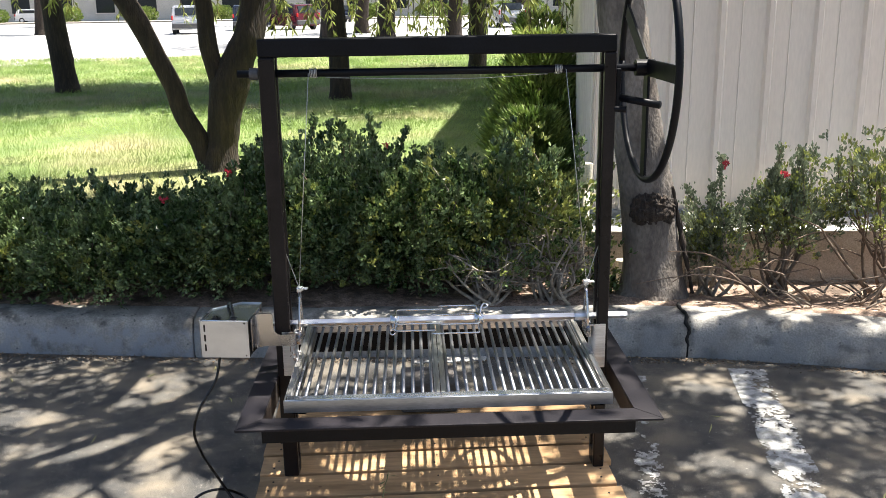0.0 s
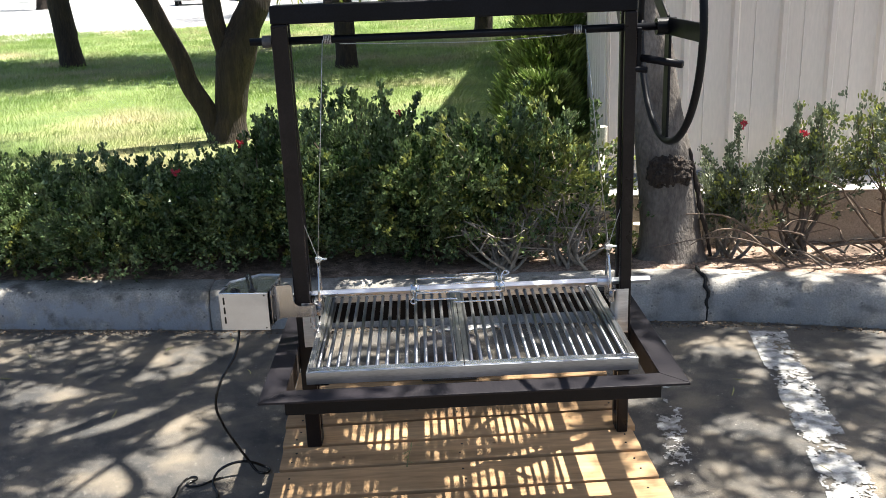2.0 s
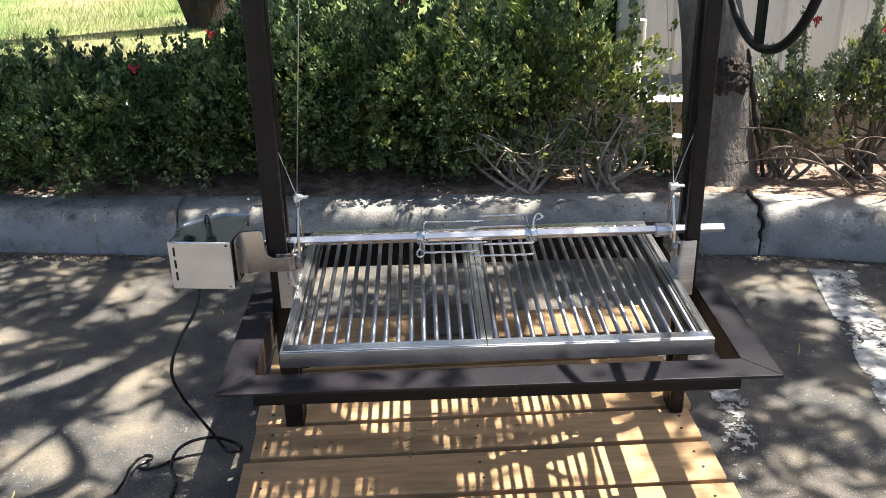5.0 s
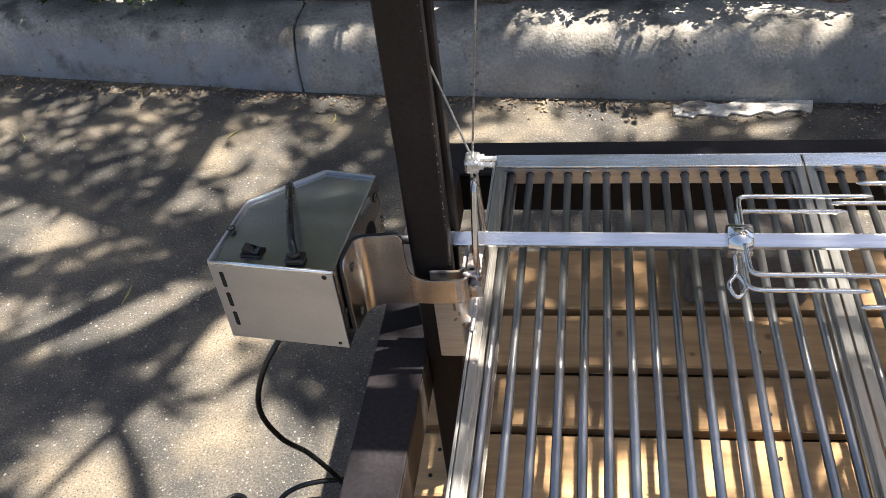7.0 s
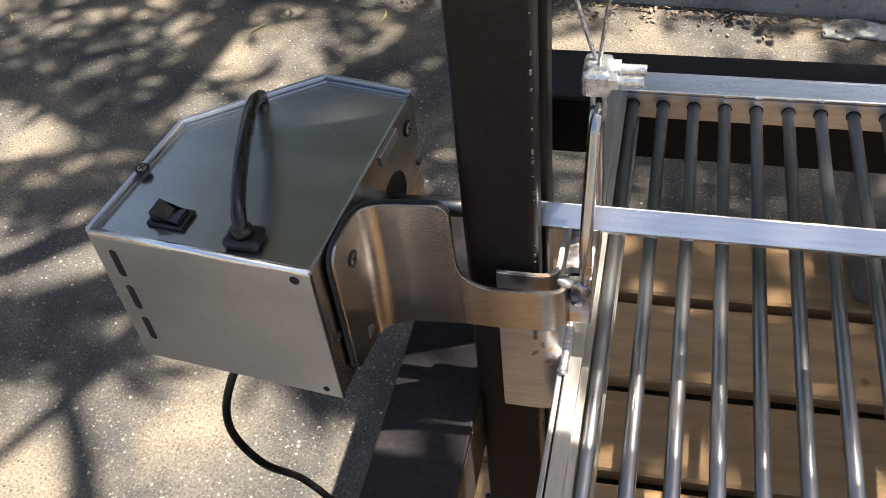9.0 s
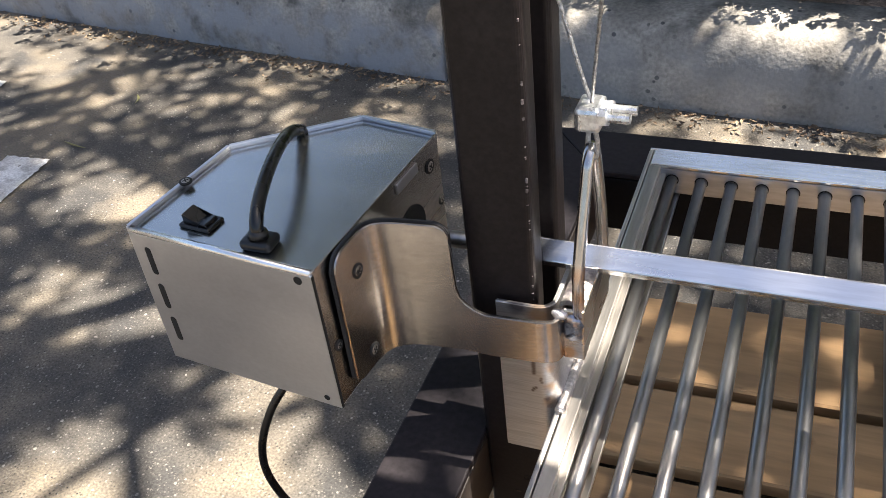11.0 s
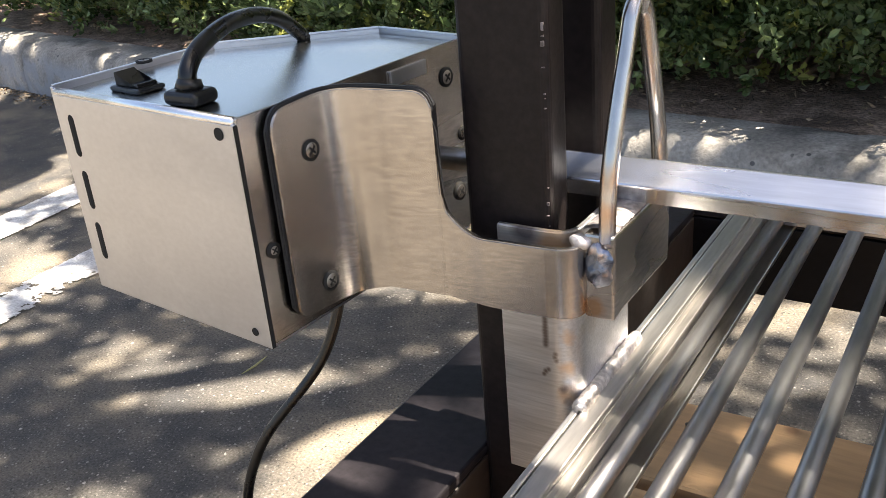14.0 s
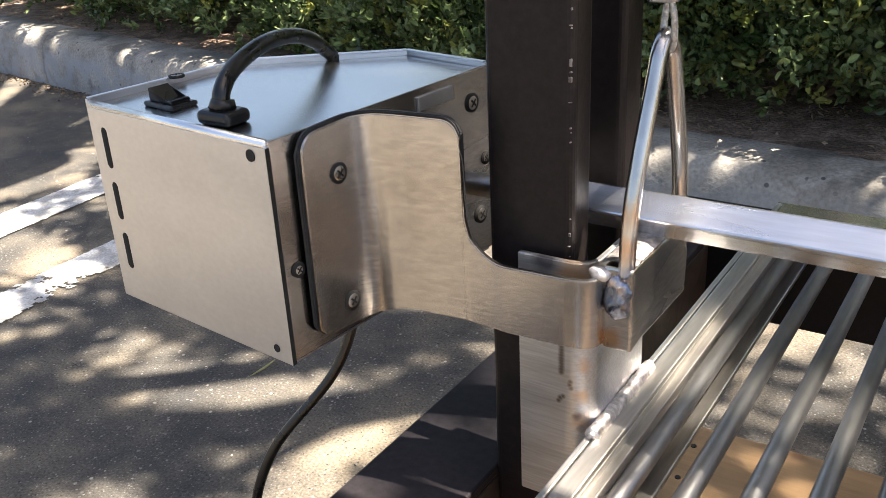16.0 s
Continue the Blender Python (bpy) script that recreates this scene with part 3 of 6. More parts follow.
def siding_panel(name, start, along, width, parent, z0, top):
    """One formed sheet: flat field, a raised rib and a lap joint."""
    out = Vector((along.y, -along.x, 0))
    prof = [(0, 0), (0.004, -0.004), (0.008, 0), (width * 0.50, 0), (width * 0.55, -0.024), (width * 0.65, -0.024), (width * 0.70, 0), (width - 0.001, 0), (width - 0.001, 0.06), (0, 0.06)]
    vs = []
    for z in (z0, top):
        for a, o in prof:
            p = start + along * a - out * o
            vs.append((p.x, p.y, z))
    n = len(prof)
    fs = [(k, (k + 1) % n, n + (k + 1) % n, n + k) for k in range(n)] + [tuple(range(n - 1, -1, -1)), tuple(range(n, 2 * n))]
    return raw(name, vs, fs, M_SIDING, parent)


building = tagged(new("wall_building"), "beige ribbed siding wall on a concrete footing", "building wall", kind="structure")
PW = 0.254
siding_panel("panel", CORNER, BF, 0.017, building, 0.44, LOW_H)
for i in range(36):
    siding_panel("panel", CORNER + BF * (0.018 + PW * i), BF, PW, building, 0.44, LOW_H)
back = Vector((-BD.x, -BD.y, 0))
for i in range(43):
    siding_panel("panel", CORNER + BD * (PW * (i + 1)) + BF * 0.0, back, PW, building, 0.22, LOW_H if i < 12 else WALL_H)
fm = Matrix.Translation(CORNER) @ Matrix.Rotation(math.atan2(BF.y, BF.x), 4, "Z")
part("footing", slab(-0.03, 8.8, -0.335, 0.05, 0.0, 0.402, 0.008, fm), M_FOUNDATION, building, "stained concrete footing wall")
# footing top in a colour whitened as if the sun lay on it
part("ledge", slab(-0.035, 8.8, -0.345, -0.035, 0.404, 0.412, 0.003, fm), M_LEDGE, building, "top of the footing, whitened to look sunlit")
# dark blue-grey strip between the ledge and the siding foot
part("flashing", slab(-0.012, 8.8, -0.032, 0.02, 0.404, 0.456, 0.002, fm), M_BASE_STRIP, building, "dark blue-grey strip at the foot of the siding")
sm = Matrix.Translation(CORNER) @ Matrix.Rotation(math.atan2(BD.y, BD.x), 4, "Z")
part("footing", slab(0.06, 10.3, -0.05, 0.02, 0.0, 0.25, 0.006, sm), M_FOUNDATION, building)
# unseen roof, set low so sun reaches the ledge and bed
part("roof", slab(0.30, 8.9, 0.02, 2.9, LOW_H, LOW_H + 0.06, 0.01, fm), M_TRIM, building, "unseen flat roof of the front block, kept low to admit sun")
part("core", slab(0.5, 8.7, 0.07, 2.86, 0.0, LOW_H - 0.01, 0, fm), M_TRIM, building)
part("roof", slab(1.7, 8.9, 2.92, 10.2, WALL_H, WALL_H + 0.18, 0.01, fm), M_TRIM, building)
part("core", slab(1.7, 8.7, 2.95, 10.05, 0.0, WALL_H - 0.01, 0, fm), M_TRIM, building)
pipe = thing("stand_pipe", "cream plastic stand pipe beside the wall corner", "pipe", at=(0.828, 2.41, 0.18))
o1 = part("pipe", rod((0.828, 2.41, 0.15), (0.828, 2.41, 0.66), 0.024, 16), M_PVC, pipe, smooth=True)
o2 = part("cap", rod((0.828, 2.41, 0.645), (0.828, 2.41, 0.765), 0.034, 16), M_PVC, pipe, "wider cream pipe socket")
keep_world(pipe, o1, o2)
stub = thing("drain_stub", "short capped cream plastic drain stub in the bed beside the trunk", "pipe", at=(1.0, 2.26, 0.14))
o1 = part("pipe", rod((1.0, 2.26, 0.12), (1.0, 2.26, 0.23), 0.026, 16), M_PVC, stub, smooth=True)
o2 = part("cap", rod((1.0, 2.26, 0.225), (1.0, 2.26, 0.275), 0.033, 16), M_PVC, stub, "wider cream pipe cap")
keep_world(stub, o1, o2)


# ---- pallet ----
pallet = thing("pallet", "pale pine wooden shipping pallet lying on the asphalt", "pallet", at=(-0.03, 0.3, 0))
PM = Matrix.Rotation(radians(1.2), 4, "Z")


def pallet_board(x0, x1, y0, y1, z0, z1, seed, name="board", label=""):
    nx = 24
    vs, fs = [], []
    ring = [(y0, z0), (y0, z1 - 0.003), (y0 + 0.003, z1), (y1 - 0.003, z1), (y1, z1 - 0.003), (y1, z0)]
    for i in range(nx + 1):
        x = x0 + (x1 - x0) * i / nx
        wob = noise.noise((x * 2.2, seed, 0)) * 0.003
        for k, (y, z) in enumerate(ring):
            e = noise.noise((x * 6, seed + k, 7)) * 0.0022 if k in (0, 1, 4, 5) else 0
            vs.append((x, y + wob + e, z + noise.noise((x * 2, seed, 3)) * 0.0015))
    n = len(ring)
    for i in range(nx):
        for k in range(n):
            fs.append((i * n + k, i * n + (k + 1) % n, (i + 1) * n + (k + 1) % n, (i + 1) * n + k))
    fs += [tuple(range(n - 1, -1, -1)), tuple(nx * n + k for k in range(n))]
    ob = raw(name, vs, fs, M_WOOD, pallet, label)
    ob.data.transform(PM)
    keep_world(pallet, ob)
    return ob


PT = 0.139
edges = [(-0.30, -0.155), (-0.143, 0.018), (0.032, 0.180), (0.194, 0.325), (0.338, 0.460), (0.473, 0.588), (0.602, 0.728), (0.742, 0.905)]
for i, (a, b) in enumerate(edges):
    pallet_board(-0.585 - 0.006 * (i % 3), 0.530 + 0.008 * ((i * 2) % 3), a + 0.002, b - 0.002, PT - 0.019, PT, i * 3.7 + 1)
for i, x in enumerate((-0.565, -0.045, 0.475)):
    o = part("stringer", slab(x, x + 0.04, -0.30, 0.90, 0.02, PT - 0.0195, 0.003, PM), M_WOOD, pallet)
    keep_world(pallet, o)
for i, y in enumerate((-0.29, 0.2, 0.78)):
    pallet_board(-0.58, 0.53, y, y + 0.11, 0.001, 0.0195, i + 50, "bottom_board")

# nail heads are dark dots near the stringers
for i, (a, b) in enumerate(edges):
    for x in (-0.545, -0.025, 0.495):
        for f in (0.3, 0.7):
            o = part("nail", rod((x + 0.006 * math.sin(i * 5 + f * 9), a + (b - a) * f, PT - 0.002), (x + 0.006 * math.sin(i * 5 + f * 9), a + (b - a) * f, PT + 0.0014), 0.0035, 8), M_DARK, pallet)
            o.data.transform(PM)
            keep_world(pallet, o)

block = tagged(part("support_block", slab(-0.150, 0.060, 0.750, 0.93, PT, 0.252, 0.012, seg=3), M_SLAB), "dusty dark grey block standing on the pallet", "block")


# ---- grill stand ----
stand = thing("grill_stand", "black steel grill stand with tall uprights standing on the pallet", "grill stand", at=(0, 0.3, PT))


def stand_part(name, bm, mat, label="", smooth=False):
    o = part(name, bm, mat, stand, label, smooth)
    keep_world(stand, o)
    return o


TOPZ = 1.497
POSTS = ((-0.5165, -0.4700, -0.4725), (0.5050, 0.4705, 0.4730))   # outer face, inner face, inner face of the rear bar
for xo, xi, xg in POSTS:
    stand_part("post", slab(*sorted((xo, xi)), 0.3060, 0.3283, PT + 0.001, TOPZ - 0.0508, 0.0048, seg=5), M_BROWN_STEEL, "dark brown-black front bar of the upright")
    stand_part("guide_bar", slab(*sorted((xo, xg)), 0.3705, 0.3950, PT + 0.001, TOPZ - 0.0508, 0.0040, seg=4), M_BROWN_STEEL, "dark brown rear guide bar of the upright")
    stand_part("foot_plate", slab(*sorted((xo + 0.002 * (1 if xo < 0 else -1), xi)), 0.3284, 0.3704, PT + 0.001, PT + 0.05, 0.001), M_BLACK, "short black spacer joining the two bars")
# chipped paint along the inner front edge
rc = random.Random(4)
for k in range(34):
    z = 0.62 + 0.40 * rc.random()
    h = 0.0005 + 0.0030 * rc.random() ** 3
    stand_part("paint_chip", slab(-0.4728 + 0.0009 * rc.random(), -0.4712, 0.3064 + 0.0006 * rc.random(), 0.3085, z, z + h, 0.0002), M_CHIP)
stand_part("top_beam", slab(-0.5165, 0.5050, 0.3060, 0.3950, TOPZ - 0.0508, TOPZ, 0.005, seg=3), M_BLACK, "black square tube cross beam")
FX, FY0, FY1, FZ, FW = 0.581, -0.077, 0.758, 0.489, 0.066
IX, IY0, IY1 = FX - FW, FY0 + 0.072, 0.676
stand_part("flange_front", prism([(-FX, FY0), (FX, FY0), (IX, IY0), (-IX, IY0)], FZ - 0.007, FZ, 0.0015), M_FLANGE, "flat black front flange plate")
stand_part("flange_back", prism([(-FX, FY1), (-IX, IY1), (IX, IY1), (FX, FY1)], FZ - 0.007, FZ, 0.0015), M_FLANGE)
stand_part("flange_side", prism([(-FX, FY0 + 0.001), (-IX, IY0 + 0.001), (-IX, IY1 - 0.001), (-FX, FY1 - 0.001)], FZ - 0.007, FZ, 0.0015), M_FLANGE)
stand_part("flange_side", prism([(FX, FY0 + 0.001), (FX, FY1 - 0.001), (IX, IY1 - 0.001), (IX, IY0 + 0.001)], FZ - 0.007, FZ, 0.0015), M_FLANGE)
WB = 0.416
stand_part("firebox_wall", slab(-IX - 0.006, IX + 0.006, IY0 - 0.006, IY0, WB, FZ - 0.008, 0.001), M_BLACK, "black front wall of the firebox")
stand_part("firebox_wall", slab(-IX - 0.006, IX + 0.006, IY1, IY1 + 0.006, WB, FZ - 0.008, 0.001), M_BLACK)
stand_part("firebox_wall", slab(-IX - 0.006, -IX, IY0 + 0.001, IY1 - 0.001, WB, FZ - 0.008, 0.001), M_RUST, "bare brown firebox side wall")
stand_part("firebox_wall", slab(IX, IX + 0.006, IY0 + 0.001, IY1 - 0.001, WB, FZ - 0.008, 0.001), M_RUST)
# weld lines on the mitred flange corners
for s in (-1, 1):
    pts = [Vector((s * FX, FY0, FZ)).lerp(Vector((s * IX, IY0, FZ)), k / 30) for k in range(31)]
    o = sweep("weld", pts, [0.0009 + 0.0003 * math.sin(k * 2.1) for k in range(31)], M_FLANGE, stand, seg=6)
    keep_world(stand, o)

# ---- lifting axle and crank wheel ----
AZ, AY = 1.400, 0.335
axle = thing("lifting_axle", "black steel axle with wound wire rope across the stand", "axle", at=(0, AY, AZ))


def axle_part(name, ob):
    keep_world(axle, ob)
    return ob


axle_part("", part("shaft", rod((-0.58, AY, AZ), (0.66, AY, AZ), 0.011, 16), M_BLACK, axle, smooth=True))
axle_part("", part("collar", rod((-0.545, AY, AZ), (-0.52, AY, AZ), 0.017, 16), M_TRIM, axle, "dark shaft collar"))
for s, xx in ((-1, -0.375), (1, 0.352)):
    pts = [Vector((xx + s * -0.0045 * k / 12, AY + 0.0125 * math.cos(2 * math.pi * k / 12), AZ + 0.0125 * math.sin(2 * math.pi * k / 12))) for k in range(61)]
    axle_part("", sweep("rope_winding", pts, 0.0017, M_CABLE, axle, seg=5))
slack = smooth_path([(-0.33, AY - 0.004, AZ - 0.013), (-0.1, AY - 0.004, AZ - 0.020), (0.1, AY - 0.004, AZ - 0.022), (0.31, AY - 0.004, AZ - 0.013)], 10)
axle_part("", sweep("slack_rope", slack, 0.0013, M_CABLE, axle, seg=5))

WC, WR = Vector((0.60, AY, AZ)), 0.325
wheel = thing("crank_wheel", "large black steel hand wheel with flat spokes", "hand wheel", at=tuple(WC))


def wheel_part(ob):
    keep_world(wheel, ob)
    return ob


vs, fs = sweep_data([WC + Vector((0, WR * math.cos(a), WR * math.sin(a))) for a in np.linspace(0, 2 * math.pi, 73)], 0.0105, 10)
wheel_part(raw("rim", vs, fs, M_BLACK, wheel, smooth=True))
for k, a in enumerate((-90, 180, 30)):
    m = Matrix.Translation(WC) @ Matrix.Rotation(radians(a), 4, "X")
    wheel_part(part("spoke", slab(-0.004, 0.004, 0.015, WR - 0.008, -0.024, 0.024, 0.002, m), M_BLACK, wheel))
wheel_part(part("hub", rod(WC - Vector((0.035, 0, 0)), WC + Vector((0.02, 0, 0)), 0.024, 20), M_BLACK, wheel))
latch = thing("ratchet_latch", "black latch with a round handle beside the upright", "latch", at=(0.512, 0.33, 1.3))
for o in (part("pawl", slab(0.5055, 0.5215, 0.315, 0.355, 1.275, 1.40, 0.004), M_BLACK, latch), part("handle", rod((0.520, 0.325, 1.315), (0.618, 0.245, 1.30), 0.011, 14), M_BLACK, latch, smooth=True), part("bolt", rod((0.5045, 0.313, 1.285), (0.535, 0.300, 1.283), 0.009, 12), M_BLACK, latch)):
    keep_world(latch, o)


# ---- lifting carrier and the two grates ----
GZ, GL, GB = 0.537, 0.457, 0.658
SX = -0.022
carrier = thing("grate_carrier", "stainless carrier hanging from wire ropes beside the uprights", "carrier", at=(0, 0.33, GZ))


def carrier_part(name, bm, mat, label="", smooth=False):
    o = part(name, bm, mat, carrier, label, smooth)
    keep_world(carrier, o)
    return o


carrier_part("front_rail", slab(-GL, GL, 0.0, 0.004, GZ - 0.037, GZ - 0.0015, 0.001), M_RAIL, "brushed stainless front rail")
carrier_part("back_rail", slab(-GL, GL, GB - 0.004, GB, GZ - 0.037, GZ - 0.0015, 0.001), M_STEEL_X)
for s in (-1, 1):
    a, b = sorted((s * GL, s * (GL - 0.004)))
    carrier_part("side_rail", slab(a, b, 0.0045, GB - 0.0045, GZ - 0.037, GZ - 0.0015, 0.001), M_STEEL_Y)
    a, b = sorted((s * (GL - 0.0045), s * (GL - 0.034)))
    carrier_part("support_lip", slab(a, b, 0.0045, GB - 0.0045, GZ - 0.037, GZ - 0.033, 0.001), M_STEEL_Y)
    # sleeve that slides on the upright
    # plate bent round the front bar: a flat front, a rounded bend and the side leg
    line = smooth_path([(-0.4955, 0.2985, 0), (-0.486, 0.2985, 0), (-0.474, 0.2985, 0), (-0.4655, 0.2989, 0), (-0.4600, 0.3012, 0), (-0.4565, 0.3056, 0), (-0.4555, 0.3120, 0), (-0.4555, 0.335, 0), (-0.4555, 0.367, 0)], 6)
    vs, fs = [], []
    for k, p in enumerate(line):
        d = (line[min(k + 1, len(line) - 1)] - line[max(k - 1, 0)]).normalized()
        q = p + Vector((-d.y, d.x, 0)) * 0.0032
        lo = 0.487 + 0.013 * min(1, max(0, (p.y - 0.301) / 0.006))
        hi = 0.629 - 0.018 * max(0, (p.y - 0.355) / 0.012)
        vs += [(-s * p.x, p.y, lo), (-s * p.x, p.y, hi), (-s * q.x, q.y, hi), (-s * q.x, q.y, lo)]
    for k in range(len(line) - 1):
        for c in range(4):
            fs.append((k * 4 + c, k * 4 + (c + 1) % 4, k * 4 + 4 + (c + 1) % 4, k * 4 + 4 + c))
    fs += [(3, 2, 1, 0), tuple(len(vs) - 4 + c for c in range(4))]
    bm = bmesh.new()
    bv = [bm.verts.new(v) for v in vs]
    for f in fs:
        bm.faces.new([bv[c] for c in f])
    bmesh.ops.recalc_face_normals(bm, faces=bm.faces[:])
    bmesh.ops.bevel(bm, geom=[e for e in bm.edges if e.calc_face_angle(0) > 0.9], offset=0.0007, segments=2, affect="EDGES")
    carrier_part("sleeve", bm, M_SLEEVE, "bright bare steel sleeve plate bent round the upright")
    a, b = sorted((s * 0.4505, s * 0.4355))
    carrier_part("lug", prism([(0.2985, 0.588), (0.310, 0.5895), (0.372, 0.5885), (0.3735, 0.612), (0.362, 0.630), (0.2985, 0.631)], a, b, 0.0015, Matrix(((0, 0, 1, 0), (1, 0, 0, 0), (0, 1, 0, 0), (0, 0, 0, 1)))), M_BRACKET, "thick steel lug with heat tint")
    # weld bead along the foot of the side plate
    pts = [Vector((s * 0.4528, 0.294 + 0.080 * k / 240, GZ + 0.0002 + 0.0006 * noise.noise((k * 0.03, s, 0)))) for k in range(241)]
    o = sweep("weld", pts, [(0.0038 + 0.0006 * noise.noise((k * 0.05, 3, s)) + 0.00042 * ((k / 9 + 0.3 * noise.noise((k * 0.06, 9, 0))) % 1)) * (1 if 4 < k < 236 else 0.6) for k in range(241)], M_WELD, carrier, "rippled weld bead", seg=14, wobble=0.12)
    keep_world(carrier, o)
    bm = bmesh.new()
    bmesh.ops.create_icosphere(bm, subdivisions=4, radius=0.008, matrix=Matrix.Translation((s * 0.4425, 0.2995, 0.6155)) @ Matrix.Diagonal((0.85, 0.62, 1.55, 1)))
    for v in bm.verts:
        v.co += v.normal * (0.0026 * noise.noise(v.co * 110) + 0.0005 * noise.noise(v.co * 300))
    carrier_part("weld_blob", bm, M_BLUED, "blue heat-tinted weld", True)
    bm = bmesh.new()
    bmesh.ops.create_icosphere(bm, subdivisions=3, radius=0.0042, matrix=Matrix.Translation((s * 0.4520, 0.2985, 0.6265)) @ Matrix.Diagonal((1.3, 0.8, 0.9, 1)))
    for v in bm.verts:
        v.co += v.normal * 0.0008 * noise.noise(v.co * 300)
    carrier_part("weld_blob", bm, M_WELD, "small weld drop", True)
    # rippled weld over the top of the lug
    vs, fs = [], []
    for i in range(41):
        for j in range(11):
            u, w = i / 40, j / 10
            bow = 0.004 * (1 - (2 * w - 1) ** 2)
            rip = ((u * 9 + bow * 160 + 0.4 * noise.noise((u * 5, w * 3, s))) % 1)
            vs.append((s * (0.4525 - 0.0160 * w), 0.3005 + 0.046 * u, 0.6308 + 0.0009 * rip + 0.0022 * (1 - (2 * w - 1) ** 2)))
    for i in range(40):
        for j in range(10):
            k = i * 11 + j
            fs.append((k, k + 11, k + 12, k + 1) if s < 0 else (k, k + 1, k + 12, k + 11))
    o = raw("weld_cap", vs, fs, M_WELD, carrier, "rippled bright weld on top of the lug", True)
    keep_world(carrier, o)
    # lifting loop of bent rod
    lx = s * 0.440
    pts = smooth_path([(lx, 0.301, 0.625), (lx + s * 0.0005, 0.306, 0.66), (lx, 0.325, 0.712), (lx, 0.330, 0.724), (lx, 0.3375, 0.7295), (lx, 0.345, 0.724), (lx, 0.350, 0.712), (lx, 0.366, 0.66), (lx, 0.372, 0.612)], 8)
    o = sweep("lifting_loop", pts, 0.0040, M_LOOP, carrier, "bent steel rod loop", seg=12)
    keep_world(carrier, o)
for s in (-1, 1):
    a, b = sorted((s * (GL - 0.02), s * (GL - 0.06)))
    carrier_part("foot", slab(a, b, 0.012, 0.05, FZ + 0.001, GZ - 0.038, 0.002), M_BLACK, "short black rest block")


def grate(x0, x1, count, label):
    """A cooking grate: a flat bar frame with round bars let into front and back."""
    g = thing("cooking_grate", label, "grate", "cooking grates", at=((x0 + x1) / 2, 0.33, GZ))

    def gp(name, bm, mat, lb="", smooth=False):
        o = part(name, bm, mat, g, lb, smooth)
        keep_world(g, o)
        return o
    y0, y1 = 0.005, GB - 0.005
    fw, sw = 0.027, 0.011
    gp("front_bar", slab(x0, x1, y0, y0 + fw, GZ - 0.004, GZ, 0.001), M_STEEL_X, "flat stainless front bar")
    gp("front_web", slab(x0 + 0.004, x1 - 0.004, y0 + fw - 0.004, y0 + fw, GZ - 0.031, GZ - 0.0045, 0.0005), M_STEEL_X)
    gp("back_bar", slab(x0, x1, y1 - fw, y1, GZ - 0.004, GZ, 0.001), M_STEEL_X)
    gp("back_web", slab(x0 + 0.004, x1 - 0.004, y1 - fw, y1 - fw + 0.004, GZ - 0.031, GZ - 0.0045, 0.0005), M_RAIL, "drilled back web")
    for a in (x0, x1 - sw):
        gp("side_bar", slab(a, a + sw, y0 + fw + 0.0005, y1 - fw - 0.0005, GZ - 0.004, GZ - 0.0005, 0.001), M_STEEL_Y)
    for a in (x0 + sw - 0.003, x1 - sw - 0.005):
        gp("side_ledge", slab(a, a + 0.008, y0 + fw + 0.0005, y1 - fw - 0.0005, GZ - 0.012, GZ - 0.009, 0.0006), M_STEEL_Y)
    for a in (x0 + sw - 0.004, x1 - sw):
        gp("side_web", slab(a, a + 0.004, y0 + fw + 0.0005, y1 - fw - 0.0005, GZ - 0.031, GZ - 0.0045, 0.0005), M_STEEL_Y)
    pitch = (x1 - x0 - 0.0436) / (count - 1)
    for i in range(count):
        x = x0 + 0.0218 + pitch * i
        gp("round_bar", rod((x, y0 + fw - 0.003, GZ - 0.016), (x, y1 - fw + 0.002, GZ - 0.016), 0.0054, 16), M_ROD, "", True)
        gp("hole_rim", rod((x, y1 - fw - 0.0005, GZ - 0.016), (x, y1 - fw + 0.0005, GZ - 0.016), 0.0064, 14), M_DARK)
    return g


grate(-GL + 0.005, SX - 0.001, 15, "stainless cooking grate of round bars, left half")["label"] = "narrower stainless grate of fifteen round bars"
grate(SX + 0.001, GL - 0.005, 17, "")["label"] = "wider stainless grate of seventeen round bars"

